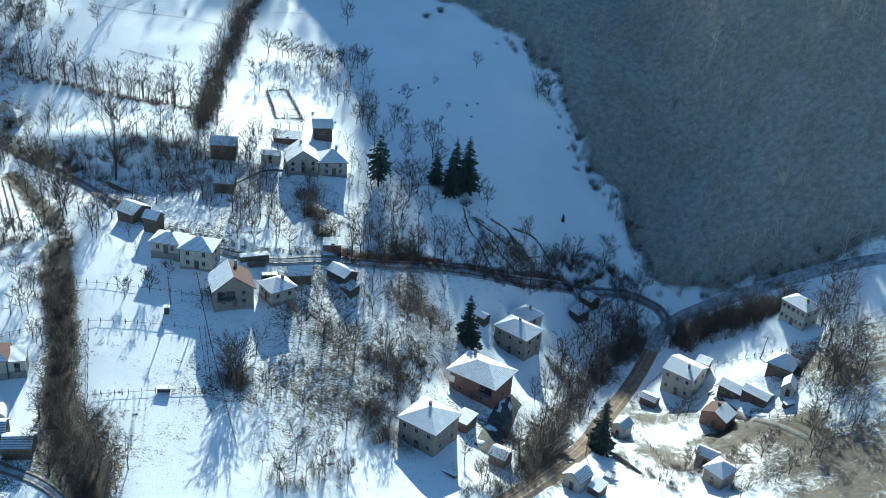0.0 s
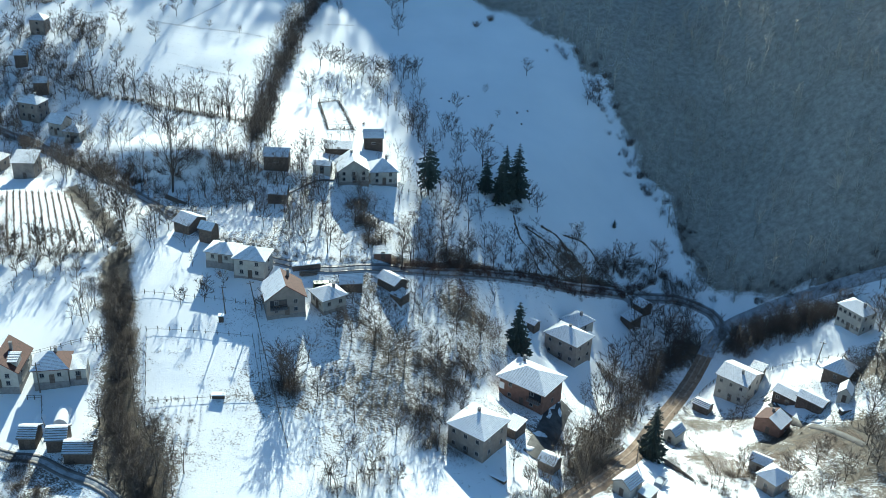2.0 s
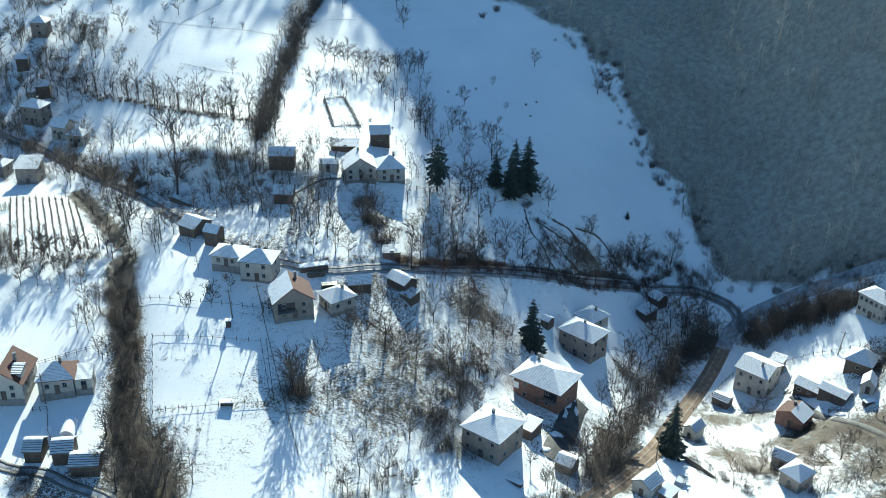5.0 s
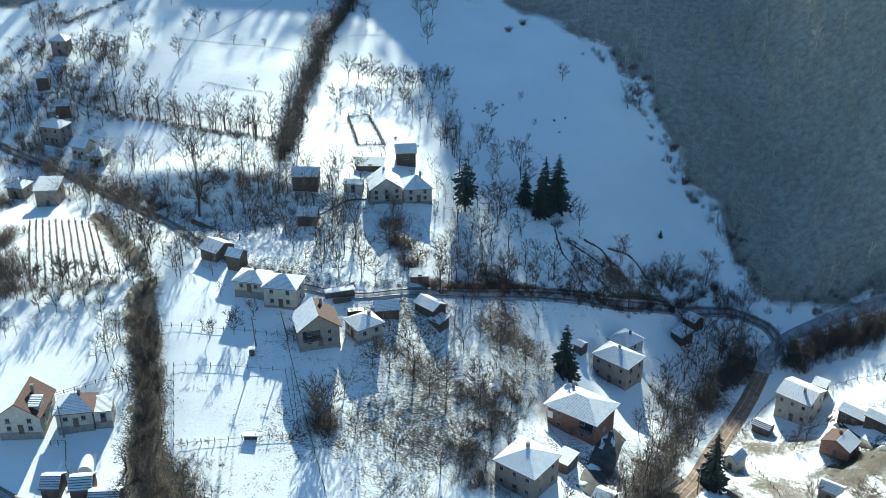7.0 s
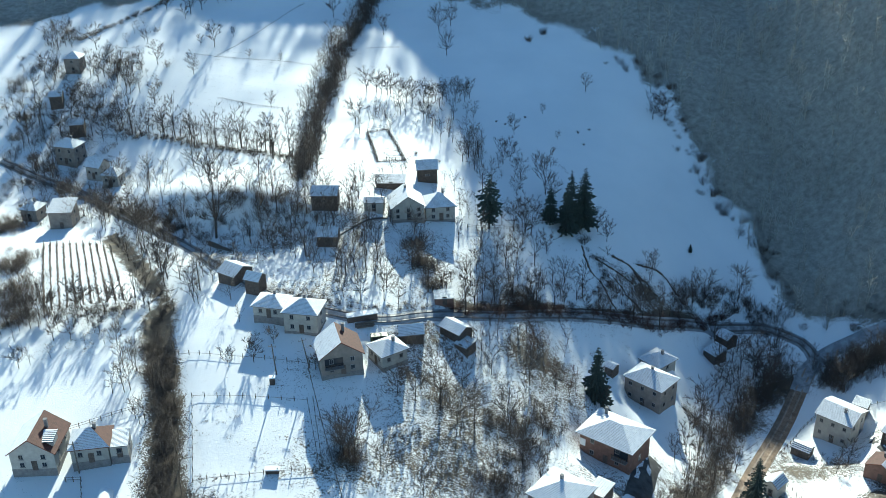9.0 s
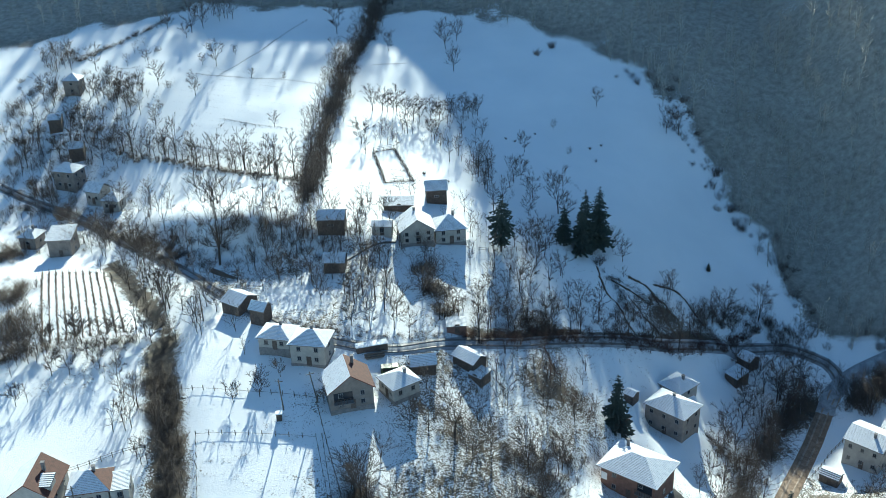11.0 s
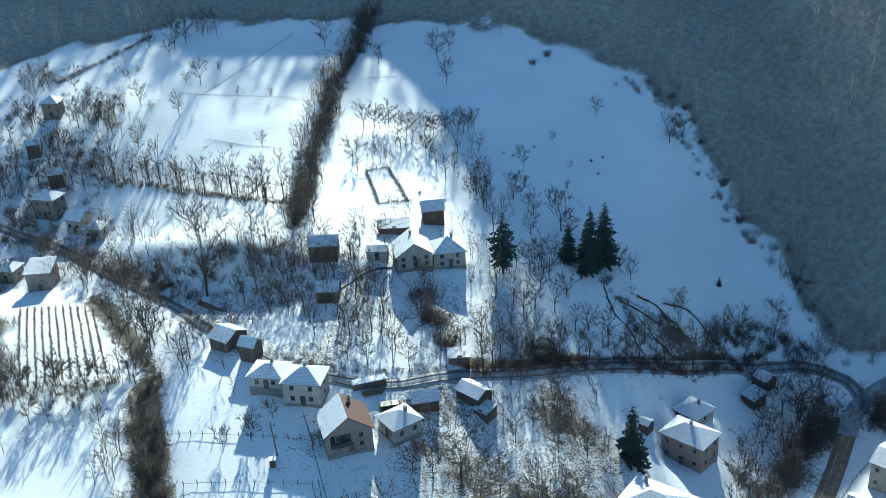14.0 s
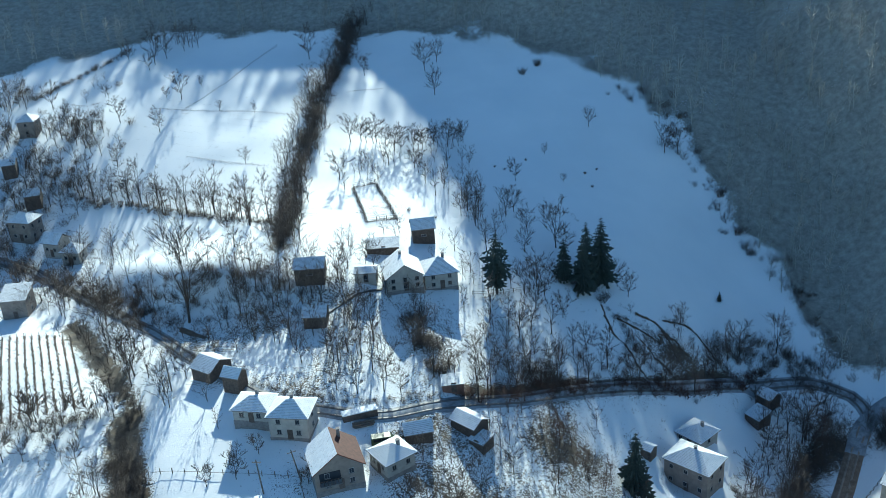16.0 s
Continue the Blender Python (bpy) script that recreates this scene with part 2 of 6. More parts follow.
# level ground cut into the slope for the houses: x, y, reach
PADS = [(8.6, 159.9, 7.5), (20.9, 183.4, 9), (32.4, 211.6, 8), (36.4, 226.5, 5.5), (79.0, 218.6, 7.5), (88.8, 206.2, 6), (92.0, 201.2, 5), (99.9, 208.6, 5.5), (98.5, 199.7, 4), (81.8, 197.3, 5.5), (108.5, 225.2, 7),
        (57.2, 192.4, 4), (69.2, 212.4, 4), (73.2, 177.5, 4), (72.7, 168.1, 5.5), (53.8, 241.6, 4), (57.9, 247.8, 4), (16.5, 167.2, 4), (23.4, 158.8, 4), (-34.2, 187.3, 6.5), (-24.8, 190.3, 5), (-24.8, 242.2, 6),
        (-17.0, 244.6, 6), (-11.4, 201.6, 4.5), (-50.0, 201.0, 5), (-42.7, 198.0, 5.5), (23.4, 212.2, 3), (39.4, 157.8, 5)]


def ground_mesh():
    xs = np.concatenate([np.linspace(-2500, -320, 14), np.arange(-300, 300, 2.5), np.linspace(320, 2500, 14)])
    ys = np.concatenate([np.linspace(-1500, 60, 12), np.arange(80, 460, 2.5), np.arange(470, 700, 20), np.linspace(720, 3000, 30)])
    X, Y = np.meshgrid(xs, ys)
    Z = far_land(X, Y)
    near = (np.abs(X) < 300) & (Y > 80) & (Y < 460)
    ds = line_distance(X, Y, STREAM)
    Z = Z - np.where(near, 1.8 * np.exp(-(ds / 4.0) ** 2), 0)
    r = np.array([[noise.fractal((x * 0.06, y * 0.06, 0), 1.0, 2.0, 3) for x in xs] for y in ys])
    Z = Z + np.where(near, 0.35 * r, 0)
    for px, py, reach in PADS:
        w = np.exp(-(np.hypot(X - px, Y - py) / reach) ** 4)
        Z = Z * (1 - w) + height(px, py) * w
    verts = np.stack([X.ravel(), Y.ravel(), Z.ravel()], 1)
    nx, ny = len(xs), len(ys)
    i = np.arange(nx * ny).reshape(ny, nx)
    faces = np.stack([i[:-1, :-1].ravel(), i[:-1, 1:].ravel(), i[1:, 1:].ravel(), i[1:, :-1].ravel()], 1)
    me = bpy.data.meshes.new("ground")
    me.from_pydata(verts.tolist(), [], faces.tolist())
    me.polygons.foreach_set("use_smooth", [True] * len(me.polygons))
    # how far the grass and earth show through
    bare = -0.05 + 0.18 * r + 0.05 / (1 + np.exp(-np.clip((262 - Y) / 8, -40, 40)))
    bare = bare + 0.75 * np.exp(-(ds / np.where(Y > 208, 2.2, 3.6)) ** 2) + 0.5 * np.exp(-(line_distance(X, Y, HEDGE[:-1]) / 4.0) ** 2)
    # at the creek bend the bare ground shows weeds and also imitates valley shade
    bare = bare + 0.41 * bump(X, Y, -12, 172, 20, 26) + 0.2 * bump(X, Y, 66, 188, 10, 14) + 0.36 * np.exp(-(line_distance(X, Y, CREEK) / 4.0) ** 2) + 0.2 * bump(X, Y, 86, 182, 9, 8) + 0.2 * bump(X, Y, 96, 172, 14, 7) + 0.3 * bump(X, Y, -68, 136, 9, 7) + 0.3 * bump(X, Y, -54, 143, 9, 9) + 0.22 * bump(X, Y, -16, 224, 34, 16) + (0.15 + 0.4 * r) * bump(X, Y, 84, 190, 26, 24) + (0.1 + 0.2 * r) * bump(X, Y, -46, 162, 20, 26) + (0.07 + 0.2 * r) * bump(X, Y, -85, 322, 34, 30) + (0.12 + 0.2 * r) * bump(X, Y, -30, 275, 22, 34) + 0.08 * bump(X, Y, 66, 168, 16, 14) + 0.2 * bump(X, Y, -135, 310, 26, 34) + 0.08 * bump(X, Y, -80, 240, 30, 9) + 0.22 * bump(X, Y, 35, 250, 12, 8) + 0.2 * bump(X, Y, 30, 175, 10, 22) + 0.2 * bump(X, Y, 18, 173, 5, 5) + 0.2 * bump(X, Y, 24, 168, 4, 6) + 0.3 * bump(X, Y, 8, 203, 12, 9) + 0.24 * bump(X, Y, 37, 250, 9, 7) + 0.05 * bump(X, Y, -55, 228, 12, 8) + 0.12 * bump(X, Y, 12, 186, 12, 12) + 0.14 * bump(X, Y, 34, 160, 12, 14) + 0.2 * bump(X, Y, 88, 211, 8, 6) + 0.15 * bump(X, Y, -95, 200, 18, 14) + 0.25 * bump(X, Y, 66, 240, 14, 10) + 0.04 * bump(X, Y, -62, 226, 14, 10)
    bare = bare + 0.42 / (1 + np.exp(-np.clip((X - 0.55 * (Y - 180) - 92) / 5.0, -40, 40))) * (Y < 216)
    bare = bare + 0.5 * np.exp(-(line_distance(X, Y, LANE_BANK) / 1.8) ** 2) + 0.13 * np.exp(-(line_distance(X, Y, [(-69, 231), (-56, 217.5), (-43, 208)]) / 4.0) ** 2)
    bare = bare + 0.22 * bump(X, Y, -15, 199, 11, 6) + 0.16 * bump(X, Y, 70, 205, 9, 9)
    bare = bare + 0.12 * bump(X, Y, 31, 248, 11, 9) + 0.1 * bump(X, Y, -58, 229, 16, 7)
    # more grass and earth; on the terrace band it also darkens for missing shade
    bare = bare + 0.13 * bump(X, Y, -24, 225, 22, 13) + 0.11 * bump(X, Y, -62, 236, 30, 10) + 0.1 * bump(X, Y, -112, 250, 22, 14) + 0.08 * bump(X, Y, -22, 272, 14, 24) + 0.1 * bump(X, Y, 84, 200, 22, 18) + 0.06 * bump(X, Y, 30, 190, 30, 16)
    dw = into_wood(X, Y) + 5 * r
    # more snow shows farther uphill, so the floor pales as haze would
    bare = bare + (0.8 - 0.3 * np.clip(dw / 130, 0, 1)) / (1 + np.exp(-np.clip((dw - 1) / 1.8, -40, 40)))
    bare = bare + 0.16 * np.exp(-(line_distance(X, Y, LOWER_ROAD) / 4.0) ** 2) + 0.07 * np.exp(-(line_distance(X, Y, UPPER_ROAD) / 4.0) ** 2)
    bare = bare - 0.22 * bump(X, Y, 25, 310, 55, 60) + 0.05 * bump(X, Y, -50, 150, 40, 30)
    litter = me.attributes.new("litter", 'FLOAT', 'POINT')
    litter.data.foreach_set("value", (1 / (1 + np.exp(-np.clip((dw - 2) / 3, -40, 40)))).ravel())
    at = me.attributes.new("bare", 'FLOAT', 'POINT')
    at.data.foreach_set("value", bare.ravel())
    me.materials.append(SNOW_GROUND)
    ob = new("ground", me)
    tagged(ob, "snow-covered valley ground with brown grass showing through", "ground", kind="structure")
    return X, Y, Z, xs, ys


GX, GY, GZ, GXS, GYS = ground_mesh()


def top(x, y):
    """The height of the ground sheet itself at a place."""
    i = int(np.clip(np.searchsorted(GXS, x) - 1, 0, len(GXS) - 2))
    j = int(np.clip(np.searchsorted(GYS, y) - 1, 0, len(GYS) - 2))
    u, v = (x - GXS[i]) / (GXS[i + 1] - GXS[i]), (y - GYS[j]) / (GYS[j + 1] - GYS[j])
    return float((GZ[j, i] * (1 - u) + GZ[j, i + 1] * u) * (1 - v) + (GZ[j + 1, i] * (1 - u) + GZ[j + 1, i + 1] * u) * v)


# ---- building helpers ----
def part(name, bm, mat, parent, label="", smooth=False):
    me = bpy.data.meshes.new(name)
    bm.to_mesh(me)
    bm.free()
    for m in (mat if isinstance(mat, (list, tuple)) else [mat]):
        me.materials.append(m)
    if smooth:
        me.polygons.foreach_set("use_smooth", [True] * len(me.polygons))
    ob = new(name, me)
    if parent is not None:
        ob.parent = parent
    if label:
        ob["label"] = label
    return ob


def box(bm, x0, y0, z0, x1, y1, z1, mat=0):
    v = [bm.verts.new(p) for p in ((x0, y0, z0), (x1, y0, z0), (x1, y1, z0), (x0, y1, z0), (x0, y0, z1), (x1, y0, z1), (x1, y1, z1), (x0, y1, z1))]
    for q in ((0, 3, 2, 1), (4, 5, 6, 7), (0, 1, 5, 4), (1, 2, 6, 5), (2, 3, 7, 6), (3, 0, 4, 7)):
        f = bm.faces.new([v[k] for k in q])
        f.material_index = mat
    return v


def ribbon(name, points, width, mat, lift, label, kind="structure", category="road", offset=0.0):
    line = smooth_line(points, 2.0)
    bm = bmesh.new()
    rows = []
    for i, p in enumerate(line):
        d = (line[min(i + 1, len(line) - 1)] - line[max(i - 1, 0)]).normalized()
        n = Vector((-d.y, d.x, 0))
        row = []
        for s in (-0.5, -0.42, 0, 0.42, 0.5):
            q = p + n * (offset + s * width)
            row.append(bm.verts.new((q.x, q.y, top(q.x, q.y) + (lift if abs(s) < 0.48 else -0.2))))
        rows.append(row)
    for a, b in zip(rows, rows[1:]):
        for k in range(4):
            bm.faces.new((a[k], b[k], b[k + 1], a[k + 1]))
    bmesh.ops.recalc_face_normals(bm, faces=bm.faces)
    ob = part(name, bm, mat, None, smooth=True)
    return tagged(ob, label, category, kind=kind)


ribbon("road", LOWER_ROAD[6:], 4.6, DIRT_ROAD, 0.10, "brown dirt valley road with thawed surface")
ribbon("road", LOWER_ROAD[:8], 4.8, SNOW_ROAD, 0.13, "valley road under grey trodden snow along the wood")
ribbon("road", FOOT_LANE, 2.8, SNOW_ROAD, 0.10, "narrow snowy lane with dark ruts at the valley foot")
ribbon("yard", [(20.4, 161.0), (23.2, 168.6), (26.6, 179.0), (28.6, 184.5)], 5.4, YARD, 0.12, "dark wet trodden yard between the houses", category="yard")
ribbon("road", UPPER_ROAD, 3.6, SNOW_ROAD, 0.10, "village lane with packed grey snow and wheel ruts")
for side in (-0.8, 0.8):
    ribbon("wheel_rut", FOOT_LANE, 0.75, RUT, 0.14, "dark thawed rut in the narrow lane", category="rut", offset=side)
    ribbon("wheel_rut", UPPER_ROAD, 0.55, RUT, 0.14, "dark wet wheel rut in the snowy lane", category="rut", offset=side)
    ribbon("wheel_rut", LOWER_ROAD[6:], 0.5, SOFT_RUT, 0.14, "pale trodden wheel track on the dirt road", category="rut", offset=side)


# ---- houses ----
def roof(a, b, h, kind, mats, course=0.29, lift=0.036):
    """Roof of half sizes a, b and height h, in stepped courses: 'hip', 'gable' (ridge along x) or 'lean' (falls to the front)."""
    bm = bmesh.new()
    n = max(4, int(math.hypot(b, h) / course))
    if kind == 'hip':
        short = min(a, b)

        def ring(k, z):
            x, y = a - short * k / n, b - short * k / n
            return [(-x, -y, z), (x, -y, z), (x, y, z), (-x, y, z)]

        prev = [bm.verts.new(p) for p in ring(0, -0.14)]
        bm.faces.new(prev[::-1]).material_index = 1
        for k in range(n):
            r0 = [bm.verts.new(p) for p in ring(k, h * k / n + lift)]
            r1 = [bm.verts.new(p) for p in ring(k + 1, h * (k + 1) / n)]
            for i in range(4):
                j = (i + 1) % 4
                bm.faces.new((prev[i], prev[j], r0[j], r0[i])).material_index = 1
                bm.faces.new((r0[i], r0[j], r1[j], r1[i])).material_index = mats[i]
            prev = r1
        bmesh.ops.remove_doubles(bm, verts=bm.verts, dist=0.0005)
        return bm
    line = []
    if kind == 'gable':
        for k in range(n):
            line += [(-b * (1 - k / n), h * k / n + lift, 1), (-b * (1 - (k + 1) / n), h * (k + 1) / n, mats[0])]
        line += [(-y, z, 0) for y, z, _ in reversed(line[:-1])]
        half = len(line) // 2
        line = [(y, z, m if i <= half else (mats[2] if (i - half) % 2 else 1)) for i, (y, z, m) in enumerate(line)]
        under = [(b, -0.16), (0, h - 0.2), (-b, -0.16)]
    else:
        n = max(3, int(2 * b / course))
        for k in range(n):
            line += [(-b + 2 * b * k / n, h * k / n + lift, 1), (-b + 2 * b * (k + 1) / n, h * (k + 1) / n, mats[0])]
        under = [(b, h - 0.2), (-b, -0.16)]
    prof = [(y, z) for y, z, _ in line] + under
    ends = [[bm.verts.new((s * a, y, z)) for y, z in prof] for s in (-1, 1)]
    m = len(prof)
    for i in range(m):
        j = (i + 1) % m
        f = bm.faces.new((ends[0][i], ends[1][i], ends[1][j], ends[0][j]))
        f.material_index = line[j][2] if 0 < j < len(line) else 1
    bm.faces.new(ends[0]).material_index = 1
    bm.faces.new(ends[1][::-1]).material_index = 1
    bmesh.ops.recalc_face_normals(bm, faces=bm.faces)
    return bm


def window(parent, x, y, z, turn, w=1.0, h=1.2):
    bm = bmesh.new()
    box(bm, -w / 2, -0.06, -h / 2, w / 2, 0.08, h / 2)
    win = part("window", bm, FRAME, parent)
    win.matrix_basis = pose(x, y, z, 0, 0, turn)
    for s in (-1, 1):
        bm = bmesh.new()
        c = s * w * 0.228
        box(bm, c - w * 0.21, -0.068, -h / 2 + 0.06, c + w * 0.21, -0.02, h / 2 - 0.06)
        part("pane", bm, GLASS, win)
    bm = bmesh.new()
    box(bm, -w / 2 - 0.08, -0.16, -h / 2 - 0.07, w / 2 + 0.08, -0.002, -h / 2 - 0.004)
    part("sill", bm, CONCRETE, win)
    return win


def house(name, label, x, y, yaw, w, d, h, rise_h, kind='hip', wall=None, floors=2, front=2, side=1, left=None, over=0.45, roof_mats=(0, 0, 0, 0), tiles=None,
          chimney=(0.25, 0.1), plinth=0.0, category="house", along=True, door=True, size=(0.85, 1.0), wallname="wall", course=0.29, lift=0.036):
    """One building: walls, stepped snow roof, chimney, windows and a door. w, d: over the eaves; the ridge runs along x, or along y if not along."""
    wall = wall or PLASTER
    tiles = tiles or [ROOF_SNOW, TILE_EDGE, RED_TILE]
    root = new(name)
    zs = [top(x + dx * math.cos(radians(yaw)) - dy * math.sin(radians(yaw)), y + dx * math.sin(radians(yaw)) + dy * math.cos(radians(yaw))) for dx in (-w / 2, w / 2) for dy in (-d / 2, d / 2)]
    base = height(x, y)
    low = min(zs) - 0.3
    root.matrix_basis = pose(x, y, base, 0, 0, yaw)
    tagged(root, label, category)
    a, b = w / 2 - over, d / 2 - over
    bm = bmesh.new()
    box(bm, -a, -b, low - base, a, b, h)
    if kind == 'gable':
        s = 1 - over / (d / 2 if along else w / 2)
        if along:
            tri = [(-a, -b, h), (-a, b, h), (-a, 0, h + rise_h * s), (a, -b, h), (a, b, h), (a, 0, h + rise_h * s)]
        else:
            tri = [(-a, -b, h), (a, -b, h), (0, -b, h + rise_h * s), (-a, b, h), (a, b, h), (0, b, h + rise_h * s)]
        v = [bm.verts.new((p[0], p[1], p[2] - 0.02)) for p in tri]
        for q in ((0, 1, 2), (3, 5, 4), (0, 2, 5, 3), (1, 4, 5, 2)):
            bm.faces.new([v[i] for i in q])
        bmesh.ops.recalc_face_normals(bm, faces=bm.faces)
    body = part(wallname, bm, wall, root)
    if plinth:
        bm = bmesh.new()
        box(bm, -a - 0.05, -b - 0.05, low - base - 0.02, a + 0.05, b + 0.05, plinth)
        part("plinth", bm, CONCRETE, root)
    if kind == 'lean':
        bm = roof(w / 2, d / 2, rise_h, kind, roof_mats, course, lift)
    elif kind == 'gable' and not along:
        bm = roof(d / 2, w / 2, rise_h, kind, roof_mats, course, lift)
        bmesh.ops.rotate(bm, verts=bm.verts, cent=(0, 0, 0), matrix=Matrix.Rotation(radians(90), 3, 'Z'))
    else:
        bm = roof(w / 2, d / 2, rise_h, kind, roof_mats, course, lift)
    r = part("roof", bm, tiles, root)
    r.matrix_basis = pose(0, 0, h)
    if chimney:
        cx, cy = chimney[0] * w / 2, chimney[1] * d / 2
        bm = bmesh.new()
        box(bm, cx - 0.26, cy - 0.26, rise_h * 0.4, cx + 0.26, cy + 0.26, rise_h + 0.5)
        box(bm, cx - 0.33, cy - 0.33, rise_h + 0.5, cx + 0.33, cy + 0.33, rise_h + 0.6)
        part("chimney", bm, CONCRETE, r)
    step = (h - plinth) / floors
    for f in range(floors):
        z = plinth + step * (f + 0.55)
        for i in range(front):
            window(root, -a + 2 * a * (i + 0.5) / front, -b, z, 0, *size)
        for i in range(side):
            window(root, a, -b + 2 * b * (i + 0.5) / side, z, 90, *size)
        for i in range(side if left is None else left):
            window(root, -a, -b + 2 * b * (i + 0.5) / side if side else 0, z, -90, *size)
    if door:
        bm = bmesh.new()
        box(bm, -0.5, -0.06, 0, 0.5, 0.05, 2.05)
        dr = part("door", bm, BOARDS, root)
        dr.matrix_basis = pose(a * 0.05, -b, max(0.0, plinth - 0.3))
    return root


def balcony(parent, x, y, z, w):
    """A flat dark panel for a shaded loggia, with a slab, corner posts and a board railing on a house front."""
    # the dark panel, flush with the wall, imitates the shade inside a loggia
    bm = bmesh.new()
    box(bm, x - w / 2, y - 0.03, z, x + w / 2, y + 0.3, z + 1.9)
    part("loggia_panel", bm, GLASS, parent, "flat dark panel in place of a shaded loggia")
    bm = bmesh.new()
    box(bm, x - w / 2 - 0.1, y - 1.1, z - 0.16, x + w / 2 + 0.1, y - 0.04, z - 0.01)
    deck = part("balcony", bm, CONCRETE, parent)
    for k in range(7):
        px = x - w / 2 + w * k / 6
        bm = bmesh.new()
        box(bm, px - 0.05, y - 1.05, z, px + 0.05, y - 0.97, z + 0.95)
        part("baluster", bm, BOARDS, deck)
    bm = bmesh.new()
    box(bm, x - w / 2 - 0.05, y - 1.07, z + 0.954, x + w / 2 + 0.05, y - 0.95, z + 1.04)
    part("handrail", bm, BOARDS, deck)


TILES_RED = [ROOF_SNOW, RED_EDGE, RED_TILE]
TILES_WHITE = [SNOW, TILE_EDGE, RED_TILE]
TILES_SHEET = [ROOF_SNOW, BARE_SHEET, RED_TILE]
# the three large houses below the lane
house("house", "beige two-storey house with a snow-striped hipped roof", 8.6, 159.9, 324, 9.4, 9.3, 5.6, 2.1, wall=PLASTER, front=3, side=2, chimney=(-0.1, 0.15))
brick = house("house", "red brick two-storey house with a wide snow-striped hipped roof", 20.9, 183.4, 325, 12.8, 10.0, 5.4, 2.2, wall=BRICK, front=2, side=1, over=0.8, chimney=(-0.55, 0.5))
# snow-coloured panel paints the bright view through the corner opening
bm = bmesh.new()
box(bm, -5.5, -4.29, 2.3, -4.3, -4.1, 3.9)
part("snow_glimpse", bm, SNOW, brick, "white panel for bright snow seen through an opening")
balcony(brick, 3.6, -4.2, 2.7, 3.0)
house("house", "beige two-storey house with a snowy hipped roof and chimney", 32.4, 211.6, 319, 10.4, 7.8, 6.0, 2.1, wall=PLASTER, front=3, side=2, chimney=(0.0, 0.05))
house("house", "low house with a snowy hipped roof among bushes", 36.4, 226.5, 312, 6.8, 7.2, 2.3, 1.9, wall=WHITE_PLASTER, floors=1, front=3, side=1)
# the pair by the lane
house("house", "white house with a grey plinth and snowy hipped roof", -50.0, 201.0, 350, 7.4, 6.2, 3.9, 1.5, wall=WHITE_PLASTER, floors=1, front=2, side=1, plinth=1.6, chimney=(0.1, 0.3))
house("house", "white two-storey house with a snowy hipped roof", -42.7, 198.0, 352, 8.0, 6.8, 4.9, 1.9, wall=WHITE_PLASTER, front=2, side=1, plinth=0.5, chimney=(0.0, 0.2))
steep = house("house", "steep-roofed house, snow on one slope, bare red tiles on the other", -34.2, 187.3, 18, 9.2, 8.2, 4.6, 3.4, 'gable', wall=PLASTER, along=False, front=2, side=1, plinth=0.8, roof_mats=(2, 2, 0, 0), tiles=TILES_RED, chimney=(0.3, 0.5))
balcony(steep, -1.6, -3.65, 2.5, 3.6)
house("house", "small white house with a snow-striped hipped roof", -24.8, 190.3, 307, 6.4, 6.6, 3.5, 1.7, wall=WHITE_PLASTER, floors=1, front=2, side=2, plinth=0.7, chimney=(0.2, 0.3))
# the two houses beyond the stream
gabled = house("house", "white house with a red tiled gable roof half under snow", -85.6, 162.8, 4, 8.8, 9.2, 4.6, 3.2, 'gable', wall=WHITE_PLASTER, along=False, front=2, side=2, plinth=1.2, roof_mats=(2, 2, 0, 0), tiles=TILES_RED, chimney=(0.35, 0.2))
house("house", "white house with a hipped roof, red tiles bared beside the snow", -76.2, 163.3, 12, 7.4, 6.6, 4.2, 2.4, wall=WHITE_PLASTER, floors=1, front=2, side=1, plinth=1.2, roof_mats=(0, 2, 0, 0), tiles=TILES_RED)
bm = bmesh.new()
box(bm, 1.1, -3.0, 4.9, 3.7, -0.4, 6.3)
dormer = part("dormer", bm, WHITE_PLASTER, gabled)
slab = part("dormer_roof", roof(1.5, 1.6, 0.5, 'lean', (0, 0, 0, 0), 0.42, 0.1), TILES_SHEET, dormer, "snow-striped dormer roof")
slab.matrix_basis = pose(2.4, -1.7, 6.3)
house("porch", "lean-to porch with a snow-white roof beside the house", -71.2, 163.9, 12, 3.4, 4.6, 3.4, 0.7, 'lean', wall=WHITE_PLASTER, floors=1, front=1, side=1, plinth=1.2, tiles=TILES_WHITE, chimney=None, over=0.15)
# the farm above the lane
house("house", "cream farmhouse with a snowy gable roof", -24.8, 242.0, 12, 8.6, 8.4, 3.6, 3.0, 'gable', wall=WHITE_PLASTER, along=False, front=3, side=1, plinth=0.6, chimney=(0.0, 0.4))
house("house", "white farmhouse with a snowy hipped roof", -17.0, 244.4, 10, 8.0, 7.6, 3.9, 2.5, wall=WHITE_PLASTER, front=2, side=2, plinth=0.5)
house("barn", "dark board barn with a snow-grey roof", -44.6, 242.5, 2, 6.9, 6.0, 3.0, 1.6, 'gable', wall=BOARDS, floors=1, front=1, side=0, chimney=None, category="barn", over=0.3, size=(1.4, 0.5))
house("barn", "low dark board barn under thin snow", -42.4, 230.5, 358, 5.2, 5.0, 2.4, 1.6, 'gable', wall=BOARDS, floors=1, front=0, side=0, chimney=None, category="barn", over=0.3)
house("barn", "tall brown board barn with a snowy roof", -21.0, 262.5, 8, 5.8, 5.0, 3.6, 1.9, 'gable', wall=BOARDS, floors=1, front=1, side=0, chimney=None, category="barn", over=0.35, size=(1.2, 0.5))
